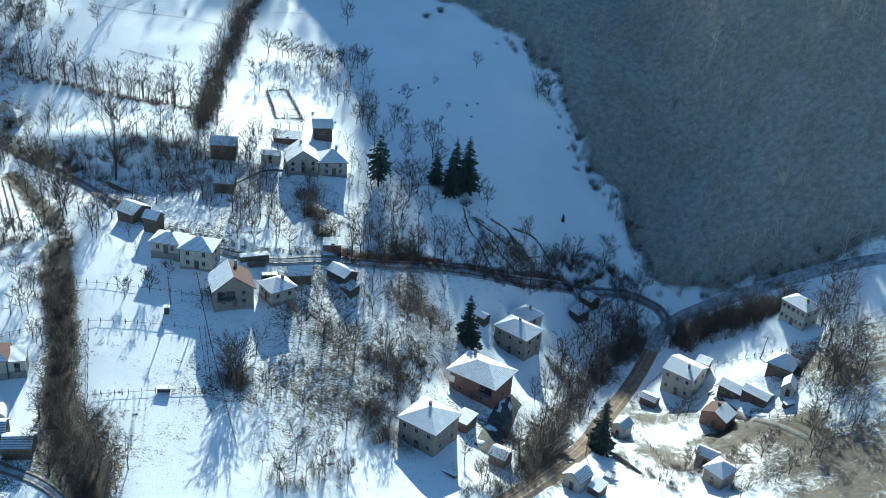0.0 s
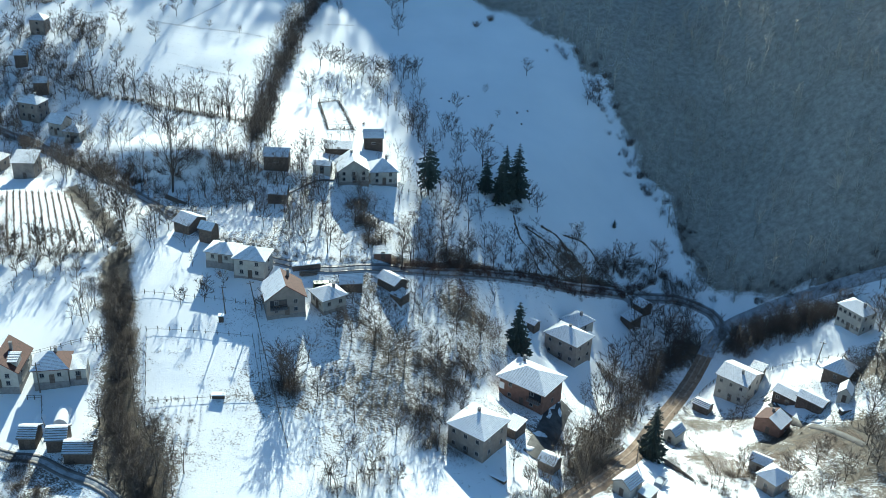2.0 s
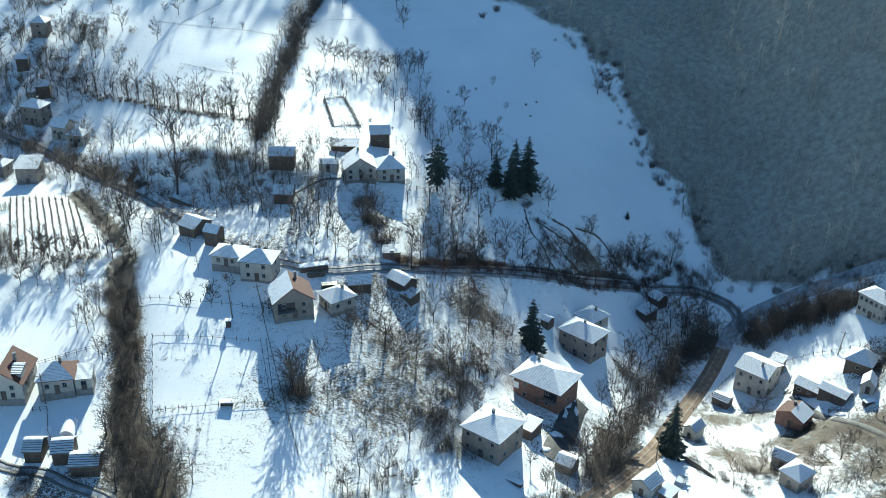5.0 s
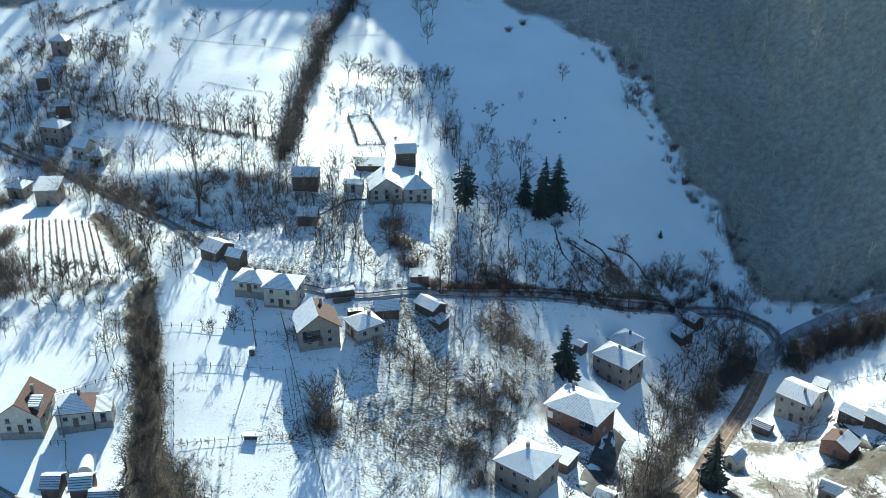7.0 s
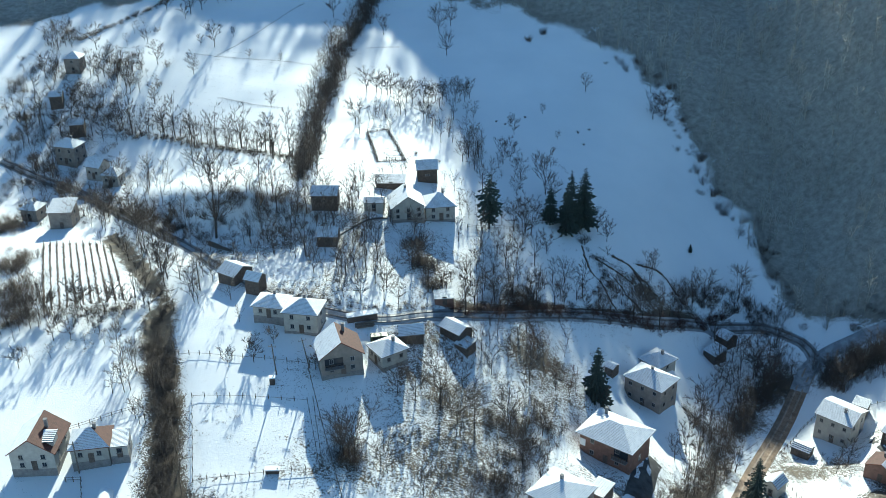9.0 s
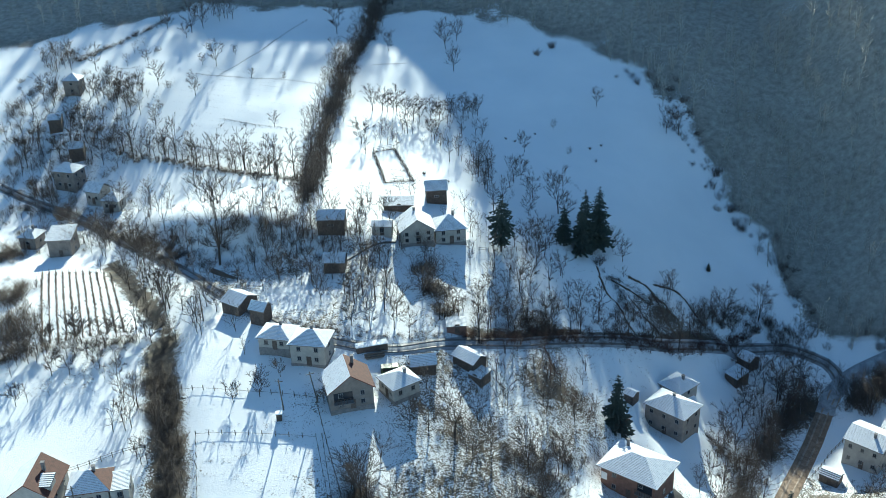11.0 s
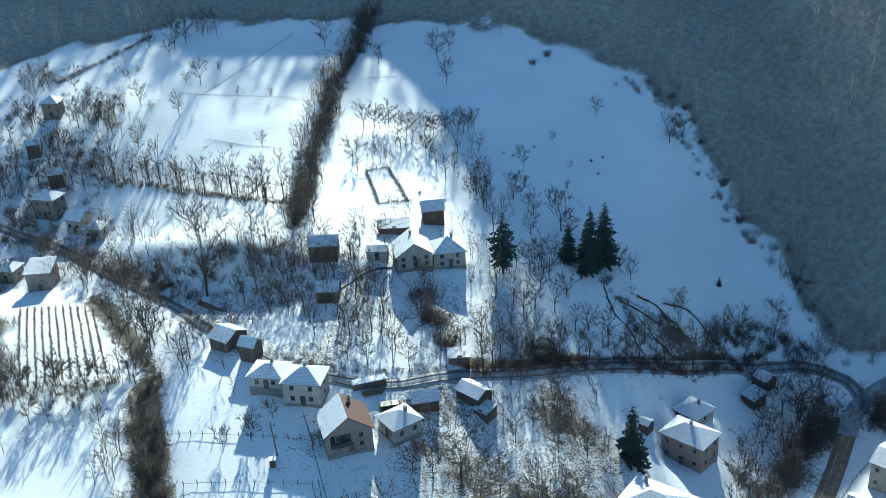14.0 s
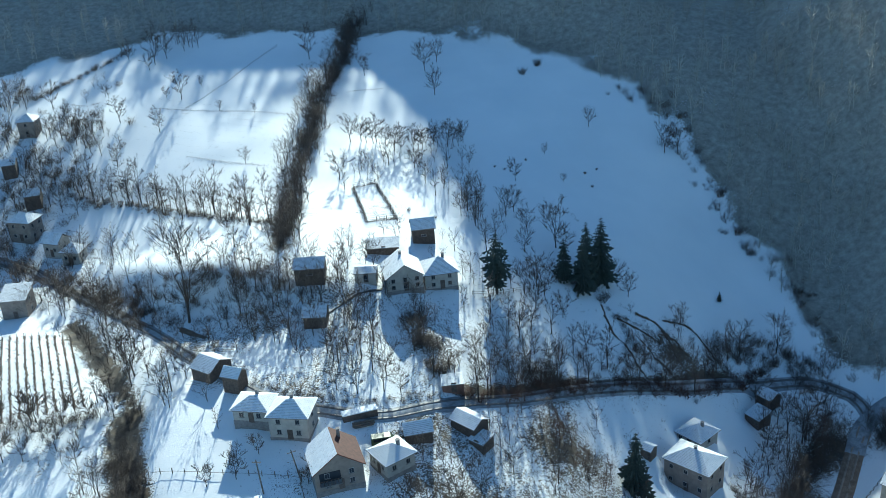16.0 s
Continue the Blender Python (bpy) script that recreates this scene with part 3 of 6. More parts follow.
house("shed", "long low board shed under thick snow", -29.9, 255.2, 2, 7.6, 4.0, 1.7, 1.0, 'lean', wall=BOARDS, floors=1, front=0, side=0, chimney=None, category="shed", tiles=TILES_WHITE, over=0.25)
house("shed", "small white outbuilding with a snowy roof", -32.7, 242.8, 358, 5.0, 4.0, 2.2, 0.8, 'gable', wall=WHITE_PLASTER, floors=1, front=1, side=0, chimney=None, category="shed", over=0.2)
# sheds along the lane
house("barn", "dark timber barn with a snowy roof by the lane", -61.4, 215.9, 328, 5.6, 6.4, 2.6, 1.6, 'gable', wall=BOARDS, floors=1, front=0, side=0, chimney=None, category="barn", over=0.3)
house("shed", "tall dark board shed with a bright snowy roof", -55.5, 210.1, 340, 4.0, 3.8, 3.6, 1.4, 'gable', wall=BOARDS, floors=1, front=0, side=0, chimney=None, category="shed", tiles=TILES_WHITE, over=0.3)
house("shed", "dark board shed with a snow-striped roof", -20.7, 197.8, 12, 5.4, 4.0, 1.9, 1.6, 'gable', wall=BOARDS, floors=1, front=0, side=0, chimney=None, category="shed", over=0.25)
house("shed", "wide dark shed with a snowy roof", -11.4, 201.6, 318, 6.2, 4.6, 2.2, 1.2, 'gable', wall=BOARDS, floors=1, front=0, side=0, chimney=None, category="shed", over=0.3)
house("shed", "little dark shed with a flat snow-white roof", -9.4, 198.1, 322, 3.6, 3.6, 1.7, 0.5, 'lean', wall=BOARDS, floors=1, front=0, side=0, chimney=None, category="shed", tiles=TILES_WHITE, over=0.2)
house("shed", "reddish board shed with a snow-white roof", -14.4, 211.5, 6, 4.5, 3.5, 1.7, 0.4, 'lean', wall=BRICK, floors=1, front=0, side=0, chimney=None, category="shed", tiles=TILES_WHITE, over=0.2)
house("shed", "tiny hut with a snowy roof beside the spruce", 23.4, 212.2, 320, 2.6, 2.9, 2.1, 0.7, 'gable', wall=BOARDS, floors=1, front=0, side=0, chimney=None, category="shed", over=0.2)
house("shed", "dark shed with a snowy lean-to roof", 53.8, 241.6, 305, 4.4, 4.6, 2.5, 0.9, 'lean', wall=BOARDS, floors=1, front=0, side=0, chimney=None, category="shed", over=0.2)
house("shed", "dark shed with a snowy gable roof", 57.9, 247.8, 308, 4.4, 4.4, 2.9, 1.2, 'gable', wall=BOARDS, floors=1, front=0, side=0, chimney=None, category="shed", over=0.25)
house("shed", "woodshed with a bright snowy roof", 23.4, 158.8, 327, 4.0, 4.0, 2.4, 1.0, 'gable', wall=BOARDS, floors=1, front=0, side=0, chimney=None, category="shed", tiles=TILES_WHITE, over=0.25)
house("carport", "flat-roofed carport beside the house, snow on top", 16.5, 167.2, 325, 3.6, 4.6, 2.6, 0.35, 'lean', wall=BOARDS, floors=1, front=0, side=0, chimney=None, category="carport", over=0.25)
house("shed", "striped-roof shed at the field's foot", -74.6, 146.3, 3, 3.5, 4.5, 2.4, 1.5, 'gable', wall=BOARDS, floors=1, front=0, side=0, chimney=None, category="shed", over=0.25, tiles=TILES_SHEET, course=0.42, lift=0.2)
house("shed", "dark shed with a striped snowy roof", -69.2, 146.0, 8, 4.0, 4.8, 2.6, 1.6, 'gable', wall=BOARDS, floors=1, front=0, side=0, chimney=None, category="shed", over=0.25, tiles=TILES_SHEET, course=0.42, lift=0.2)
house("shed", "low shed with a striped snowy roof", -64.4, 143.4, 5, 5.4, 4.6, 2.2, 1.4, 'gable', wall=BOARDS, floors=1, front=0, side=0, chimney=None, category="shed", over=0.25, tiles=TILES_SHEET, course=0.42, lift=0.2)
# the hamlet beyond the lower road
house("house", "white two-storey house with a snowy gable roof", 79.2, 218.7, 319, 9.2, 9.4, 6.5, 1.7, 'gable', wall=WHITE_PLASTER, front=3, side=2, chimney=(0.3, -0.3))
house("shed", "small annex with a snow-white roof", 85.5, 223.5, 325, 3.8, 3.4, 3.4, 0.6, 'lean', wall=BOARDS, floors=1, front=0, side=0, chimney=None, category="shed", tiles=TILES_WHITE, over=0.2)
house("barn", "long dark stable with a snow-striped roof", 88.8, 206.2, 315, 8.6, 5.2, 2.8, 1.1, 'gable', wall=BOARDS, floors=1, front=3, side=0, chimney=None, category="barn", over=0.35, size=(1.1, 1.0))
house("barn", "low dark stable with a snow-grey roof", 92.0, 201.2, 315, 7.2, 4.4, 2.6, 1.0, 'gable', wall=BOARDS, floors=1, front=0, side=0, chimney=None, category="barn", over=0.3)
house("shed", "little white hut with a steep snowy roof", 98.5, 199.7, 333, 3.4, 4.6, 2.3, 1.9, 'gable', wall=WHITE_PLASTER, floors=1, front=0, side=0, chimney=None, category="shed", along=False, over=0.25)
house("house", "dark house with a broad snowy hipped roof", 99.9, 208.6, 323, 6.8, 6.8, 3.0, 2.6, wall=BOARDS, floors=1, front=1, side=0, chimney=None, over=0.4)
house("house", "red brick house with a red tiled roof and patches of snow", 81.8, 197.3, 318, 7.0, 6.0, 3.0, 1.7, 'gable', wall=BRICK, floors=1, front=0, side=1, along=False, roof_mats=(0, 0, 2, 0), tiles=TILES_RED, chimney=(-0.2, 0.3), over=0.2)
house("shed", "blue-grey striped shed by the road", 69.2, 212.4, 322, 4.6, 3.6, 2.1, 0.9, 'gable', wall=BOARDS, floors=1, front=0, side=0, chimney=None, category="shed", over=0.2, tiles=TILES_SHEET, course=0.42, lift=0.2)
house("shed", "white shed with a striped gable roof by the road", 57.2, 192.4, 316, 3.6, 4.6, 2.8, 1.5, 'gable', wall=WHITE_PLASTER, floors=1, front=1, side=0, chimney=None, category="shed", along=False, over=0.25, tiles=TILES_SHEET, course=0.42, lift=0.2)
house("shed", "white shed with a snow-striped roof", 73.2, 177.5, 325, 4.8, 4.0, 2.8, 1.2, 'gable', wall=WHITE_PLASTER, floors=1, front=0, side=0, chimney=None, category="shed", over=0.25)
house("house", "small house with a snow-striped hipped roof", 72.7, 168.1, 308, 5.4, 6.0, 3.6, 1.8, wall=PLASTER, floors=1, front=1, side=1, chimney=None)
house("house", "long white two-storey house with many windows and a snowy roof", 108.5, 225.2, 302, 8.4, 6.6, 5.8, 1.8, wall=WHITE_PLASTER, front=5, side=2, chimney=(0.5, -0.2))
house("shed", "roadside shed with a striped snowy roof", 39.4, 157.8, 316, 4.6, 4.8, 2.8, 1.6, 'gable', wall=WHITE_PLASTER, floors=1, front=0, side=0, chimney=None, category="shed", along=False, over=0.25, tiles=TILES_SHEET, course=0.42, lift=0.2)
house("shed", "lean-to with a bright snowy roof", 43.3, 156.0, 316, 3.0, 3.4, 2.2, 0.6, 'lean', wall=BOARDS, floors=1, front=0, side=0, chimney=None, category="shed", tiles=TILES_WHITE, over=0.2)
# the upper hamlet
house("house", "small house with a snowy hipped roof", -129.1, 263.4, 350, 5.6, 5.6, 3.5, 1.9, wall=PLASTER, floors=1, front=1, side=1)
house("house", "brown house with a single-pitch snowy roof", -118.1, 257.6, 4, 6.8, 7.0, 5.0, 1.3, 'lean', wall=PLASTER, floors=2, front=0, side=1, chimney=None)
house("house", "yellowish two-storey house with a snowy hipped roof", -130.1, 295.0, 345, 7.6, 6.4, 5.5, 2.0, wall=PLASTER, front=2, side=2)
house("house", "white house with a snowy gable roof", -119.3, 287.2, 340, 5.8, 5.6, 3.8, 2.2, 'gable', wall=WHITE_PLASTER, floors=1, front=2, side=1, chimney=None)
house("house", "small white house with a snowy hipped roof", -112.8, 281.7, 350, 5.8, 5.0, 3.4, 1.9, wall=WHITE_PLASTER, floors=1, front=2, side=1, chimney=None)
house("house", "plastered house with a snowy hipped roof on the hill", -143.4, 340.1, 0, 6.0, 6.0, 4.8, 2.0, wall=PLASTER, front=1, side=1, chimney=None)
house("shed", "grey shed with a snowy roof on the hill", -142.9, 320.5, 15, 4.2, 5.0, 3.4, 1.4, 'gable', wall=BOARDS, floors=1, front=0, side=0, chimney=None, category="shed", over=0.2)
house("shed", "grey shed with a blue-white snowy roof", -132.0, 307.4, 15, 4.6, 5.0, 3.4, 1.6, 'gable', wall=BOARDS, floors=1, front=0, side=0, chimney=None, category="shed", over=0.2)

# ---- trees ----
def sticks(segments, sides=3):
    """Vertices and triangles of tapered sticks from (start, end, radius, radius); thin ends run to a point."""
    verts, faces = [], []
    for a, b, r0, r1 in segments:
        d = (b - a)
        if d.length < 1e-5:
            continue
        d = d.normalized()
        u = d.cross(Vector((0.31, 0.83, 0.47))).normalized()
        w = d.cross(u)
        n = len(verts)
        ring = [u * math.cos(2 * math.pi * k / sides) + w * math.sin(2 * math.pi * k / sides) for k in range(sides)]
        verts += [tuple(a + q * r0) for q in ring]
        if r1 < 0.03:
            verts.append(tuple(b))
            faces += [(n + k, n + (k + 1) % sides, n + sides) for k in range(sides)]
        else:
            verts += [tuple(b + q * r1) for q in ring]
            for k in range(sides):
                j = (k + 1) % sides
                faces += [(n + k, n + j, n + sides + j), (n + k, n + sides + j, n + sides + k)]
    return verts, faces


def raw_mesh(name, vf, mat):
    me = bpy.data.meshes.new(name)
    me.from_pydata(vf[0], [], vf[1])
    me.materials.append(mat)
    return me


def bare_tree(rng, tall, spread, limbs, twigs, lean=0.05, fork=0.3, fine=3):
    """A leafless tree: a trunk that divides into leaders, side branches on them, twigs and fine twigs in a rounded crown."""
    trunk, crown = [], []
    p, d, r = Vector((0, 0, -0.3)), Vector((rng.uniform(-lean, lean), rng.uniform(-lean, lean), 1)).normalized(), 0.013 * tall + 0.04
    bole = tall * fork
    for k in range(2):
        q = p + d * (bole / 2 + 0.15)
        trunk.append((p, q, r, r * 0.86))
        p, r = q, r * 0.86
        d = (d + Vector((rng.uniform(-.1, .1), rng.uniform(-.1, .1), 0.1))).normalized()
    leaders = 3 + (limbs > 12) + (limbs > 18)
    each = max(4, round(1.5 * limbs / leaders))
    pieces = 3 if fine else 2
    turn = rng.uniform(0, 6.28)
    for i in range(leaders):
        az = turn + 6.283 * i / leaders + rng.uniform(-.35, .35)
        flat = spread / (tall - bole) * (0.12 if i == 0 else rng.uniform(.4, .8))
        d = Vector((math.cos(az) * flat, math.sin(az) * flat, 1)).normalized()
        length = (tall - bole) * (1.0 if i == 0 else rng.uniform(.72, .95))
        a, ra = p, r * (0.8 if i == 0 else 0.62)
        knots = []
        for k in range(5):
            b = a + d * (length / 5)
            rb = max(0.032, ra * 0.72)
            (trunk if k < 3 else crown).append((a, b, ra, rb))
            knots.append((a, b, rb, (k + 0.5) / 5))
            a, ra = b, rb
            d = (d + Vector((rng.uniform(-.22, .22), rng.uniform(-.22, .22), 0.14))).normalized()
        for n in range(each):
            t = 0.02 + 0.98 * (n + rng.random()) / each
            a, b, rb, _ = knots[min(4, int(t * 5))]
            o = a.lerp(b, rng.random())
            out = az + rng.uniform(-2.0, 2.0) if i else rng.uniform(0, 6.28)
            e = Vector((math.cos(out), math.sin(out), rng.uniform(.25, 1.0))).normalized()
            reach = spread * (0.30 + 0.62 * math.sin(math.pi * (0.12 + 0.78 * t))) * rng.uniform(.6, 1.05)
            re = max(0.03, rb * 0.55)
            for k in range(pieces):
                c = o + e * (reach / pieces)
                crown.append((o, c, re, max(0.022, re * 0.7)))
                for m in range(max(1, round(twigs * (k + 1) / 9))):
                    g = (e + Vector((rng.uniform(-.8, .8), rng.uniform(-.8, .8), rng.uniform(-.3, .7)))).normalized()
                    l = reach * rng.uniform(.28, .55)
                    u = o.lerp(c, rng.random())
                    v = u + g * l
                    crown.append((u, v, 0.044, 0.014))
                    for _ in range(fine):
                        h = (g + Vector((rng.uniform(-.75, .75), rng.uniform(-.75, .75), rng.uniform(-.3, .6)))).normalized()
                        w = u.lerp(v, rng.uniform(.25, 1))
                        crown.append((w, w + h * l * rng.uniform(.4, .75), 0.034, 0.008))
                o, re = c, max(0.026, re * 0.75)
                e = (e + Vector((rng.uniform(-.35, .35), rng.uniform(-.35, .35), rng.uniform(.0, .4)))).normalized()
    return trunk, crown


def tree_kind(name, label, tall, spread, limbs, twigs, seed, fork=0.3, bark=None, twig=None, category="tree"):
    rng = random.Random(seed)
    tr, cr = bare_tree(rng, tall, spread, limbs, twigs, fork=fork)
    root = new(name)
    for pn, seg, mat, sides in (("trunk", tr, bark or BARK, 5), ("crown", cr, twig or TWIG, 3)):
        ob = new(pn, raw_mesh(pn, sticks(seg, sides), mat))
        ob.parent = root
    return tagged(root, label, category)


def bush_kind(label, seed, tall=1.8, wide=1.3, stems=60, mat=None):
    rng = random.Random(seed)
    seg = []
    for _ in range(stems):
        az, tilt = rng.uniform(0, 6.28), rng.uniform(0.1, 0.9)
        d = Vector((math.cos(az) * tilt, math.sin(az) * tilt, 1)).normalized()
        p = Vector((rng.uniform(-.4, .4) * wide, rng.uniform(-.4, .4) * wide, -0.2))
        l = tall * rng.uniform(.5, 1.1)
        q = p + d * l
        seg.append((p, q, 0.03, 0.014))
        for _ in range(3):
            e = (d + Vector((rng.uniform(-.9, .9), rng.uniform(-.9, .9), rng.uniform(-.2, .5)))).normalized()
            o = p.lerp(q, rng.uniform(.3, .95))
            seg.append((o, o + e * l * rng.uniform(.25, .5), 0.02, 0.01))
    ob = new("bush", raw_mesh("bush", sticks(seg, 3), mat or BRUSH))
    return tagged(ob, label, "bush")


def spruce_kind(label, tall, wide, seed, thin=1.0, foot=0.06, taper=0.85):
    rng = random.Random(seed)
    root = new("spruce_tree")
    tr = [(Vector((0, 0, -0.3)), Vector((0, 0, tall * 0.5)), 0.2, 0.12), (Vector((0, 0, tall * 0.5)), Vector((0, 0, tall)), 0.12, 0.02)]
    ob = new("trunk", raw_mesh("trunk", sticks(tr, 6), BARK))
    ob.parent = root
    verts, faces = [], []
    layers = int(tall * 2.6)
    for k in range(layers):
        t = k / layers
        z = tall * (foot + (1 - foot) * t)
        reach = wide * (1 - t) ** taper * (1 if taper > .7 else min(1, .45 + 2.2 * t)) * rng.uniform(.65, 1.2) + 0.12
        num = max(4, int((11 - 6 * t) * thin))
        for i in range(num):
            az = 6.283 * (i + rng.random() * .8) / num + k
            l = reach * rng.uniform(.5, 1.2)
            z = z + rng.uniform(-.18, .18)
            d, s = Vector((math.cos(az), math.sin(az), 0)), Vector((-math.sin(az), math.cos(az), 0))
            o = Vector((0, 0, z))
            for m in range(3):
                f0, f1 = m / 3, (m + 1) / 3 + .12
                wdt = l * .26 * (1.15 - f0)
                drop0, drop1 = -.28 * l * f0 ** 1.3, -.28 * l * f1 ** 1.3
                n = len(verts)
                mid = o + d * l * (f0 + f1) / 2
                verts += [tuple(o + d * l * f0 + Vector((0, 0, drop0))), tuple(mid + s * wdt + Vector((0, 0, drop1 - .1 * l))), tuple(o + d * l * f1 + Vector((0, 0, drop1 + rng.uniform(-.05, .05)))),
                          tuple(mid - s * wdt + Vector((0, 0, drop1 - .1 * l)))]
                faces += [(n, n + 1, n + 2), (n, n + 2, n + 3)]
    ob = new("crown", raw_mesh("crown", (verts, faces), NEEDLES))
    ob.parent = root
    return tagged(root, label, "tree")


TREES = [tree_kind("bare_tree", "leafless deciduous tree standing in the snow", 9.4, 4.2, 15, 13, s, 0.2) for s in (3, 4, 5, 6)]
SLIM = [tree_kind("bare_tree", "slender leafless tree with upright twigs", 11.5, 2.8, 14, 11, s, 0.22) for s in (11, 12, 13)]
FRUIT = [tree_kind("fruit_tree", "small leafless fruit tree in the snow", 5.0, 2.9, 12, 13, s, 0.26) for s in (21, 22, 23)]
GREAT = tree_kind("bare_tree", "great old leafless tree with heavy limbs", 20.0, 8.0, 24, 20, 31, 0.2)
BUSHES = [bush_kind("brown leafless bush in the snow", s) for s in (41, 42, 43)]
SPRUCE = spruce_kind("dark green spruce with drooping boughs", 12.0, 2.75, 51, 1.5)
THUJA = spruce_kind("dense dark columnar conifer beside the house", 9.4, 2.3, 53, 3.4, 0.02, 0.8)
THIN_SPRUCE = spruce_kind("thin ragged pine with dark needles", 11.0, 2.9, 52, 1.1, 0.2, 0.55)
rng = random.Random(77)
used = {}


def plant(model, x, y, scale=1.0, group=""):
    m = pose(x, y, top(x, y), 0, 0, rng.uniform(0, 360)) @ Matrix.Diagonal((scale, scale, scale * rng.uniform(.92, 1.1), 1))
    if model.name not in used:
        used[model.name] = True
        ob = model
    else:
        ob = copy_thing(model, Matrix())
    ob.matrix_basis = m
    if group:
        ob["group"] = group
    return ob


def along(points, models, every, spread, scale=(0.8, 1.2), group=""):
    for p in smooth_line(points, every):
        plant(rng.choice(models), p.x + rng.gauss(0, spread), p.y + rng.gauss(0, spread), rng.uniform(*scale), group)


def stand(places, models, group):
    for x, y, s in places:
        plant(rng.choice(models), x, y, s * rng.uniform(.9, 1.15), group)


def joined(name, V, F, mat, label, category, kind="stuff"):
    V, F = np.concatenate(V), np.concatenate(F)
    me = bpy.data.meshes.new(name)
    me.vertices.add(len(V))
    me.vertices.foreach_set("co", V.ravel())
    me.loops.add(F.size)
    me.loops.foreach_set("vertex_index", F.ravel())
    me.polygons.add(len(F))
    me.polygons.foreach_set("loop_start", np.arange(0, F.size, 3))
    me.polygons.foreach_set("loop_total", np.full(len(F), 3))
    me.update(calc_edges=True)
    me.materials.append(mat)
    return tagged(new(name, me), label, category, kind=kind)


def brush_shapes(seeds, tall, wide, stems, thick=1.0):
    out = []
    for s in seeds:
        r = random.Random(s)
        seg = []
        for _ in range(stems):
            az, tilt = r.uniform(0, 6.28), r.uniform(0.1, 0.9)
            d = Vector((math.cos(az) * tilt, math.sin(az) * tilt, 1)).normalized()
            p = Vector((r.uniform(-.5, .5) * wide, r.uniform(-.5, .5) * wide, -0.2))
            l = tall * r.uniform(.45, 1.1)
            q = p + d * l
            seg.append((p, q, 0.028 * thick, 0.014 * thick))
            for _ in range(2):
                e = (d + Vector((r.uniform(-.9, .9), r.uniform(-.9, .9), r.uniform(-.2, .5)))).normalized()
                o = p.lerp(q, r.uniform(.3, .95))
                seg.append((o, o + e * l * r.uniform(.25, .5), 0.02 * thick, 0.01 * thick))
        v, f = sticks(seg, 3)
        out.append((np.array(v), np.array(f)))
    return out


def thicket(name, places, shapes, mat, label, category="brush"):
    V, F, n = [], [], 0
    for x, y, sc in places:
        v, f = rng.choice(shapes)
        a = rng.uniform(0, 6.28)
        c, s = math.cos(a) * sc, math.sin(a) * sc
        V.append(np.stack([v[:, 0] * c - v[:, 1] * s + x, v[:, 0] * s + v[:, 1] * c + y, v[:, 2] * sc + top(x, y)], 1))
        F.append(f + n)
        n += len(v)
    return joined(name, V, F, mat, label, category)


def line_places(points, every, spread, scale):
    return [(p.x + rng.gauss(0, spread), p.y + rng.gauss(0, spread), rng.uniform(*scale)) for p in smooth_line(points, every)]


BIG = brush_shapes((201, 202, 203), 2.0, 1.6, 34)
LOW = brush_shapes((211, 212), 0.6, 0.5, 9, 1.2)
WEED = brush_shapes((221, 222, 223), 0.8, 0.9, 7, 0.8)
thicket("stream_brush", line_places(STREAM[3:6], 0.5, 0.6, (0.3, 0.8)) + line_places(STREAM[5:], 0.32, 1.05, (0.6, 1.4)), BIG, BRUSH, "dark leafless brush along the stream")
thicket("ditch_brush", line_places(STREAM[:5], 0.45, 0.35, (0.15, 0.42)), BIG, BRUSH, "low dark brush in the narrow ditch above the stream")
thicket("hedge", line_places(HEDGE[:-1], 0.5, 1.5, (0.7, 1.4)), BIG, TWIG, "tall dark leafless hedge across the slope", "hedge")
thicket("lane_brush", line_places([(-12, 209), (6, 219), (28, 234), (46, 246), (59, 256)], 0.45, 1.0, (0.5, 1.2)), BIG, REDDISH, "reddish-brown brush above the lane")
thicket("gully_brush", line_places([(19, 259), (22, 250), (27, 242), (32, 237)], 0.6, 1.3, (0.5, 1.1)), BIG, BRUSH, "brown brush in the gully below the spruces")
thicket("creek_brush", line_places([(74, 246), (64, 233), (51, 212), (40, 183), (32, 161)], 0.6, 1.7, (0.6, 1.4)), BIG, BRUSH, "dark leafless brush along the creek")
thicket("bank_brush", line_places([(44, 252), (52, 258), (60, 260), (68, 260), (74, 257)], 0.3, 2.2, (0.8, 1.5)), BIG, BRUSH, "brown brush at the meadow's foot")
thicket("vineyard_brush", line_places([(-113, 203), (-101, 208), (-90, 206), (-81, 207)], 0.6, 1.3, (0.5, 1.1)), BIG, BRUSH, "grey-brown brush below the vineyard")
thicket("dark_brush", line_places([(82, 240), (90, 239.5), (98, 238), (107, 235)], 0.12, 2.4, (1.0, 2.1)), BIG, BRUSH, "dark tangled thicket beside the valley road")
thicket("wood_edge_brush", line_places(WOOD_EDGE[2:17], 1.2, 3.0, (0.5, 1.5)), BIG, BRUSH, "dark brush along the wood's lower edge")
thicket("weeds", [(rng.gauss(-11, 12), rng.gauss(172, 15), rng.uniform(.4, 1.1)) for _ in range(1900)], WEED, BRUSH, "dry brown weeds and scrub poking through snow", "weeds")
thicket("bank_weeds", [(rng.gauss(94, 9), rng.gauss(174, 7), rng.uniform(.4, 1.2)) for _ in range(700)], WEED, BRUSH, "dry brown grass above the gardens", "grass")
thicket("yard_weeds", [(rng.gauss(14, 9), rng.gauss(184, 14), rng.uniform(.3, .8)) for _ in range(450)], WEED, BRUSH, "dry weeds and scrub beside the houses", "weeds")
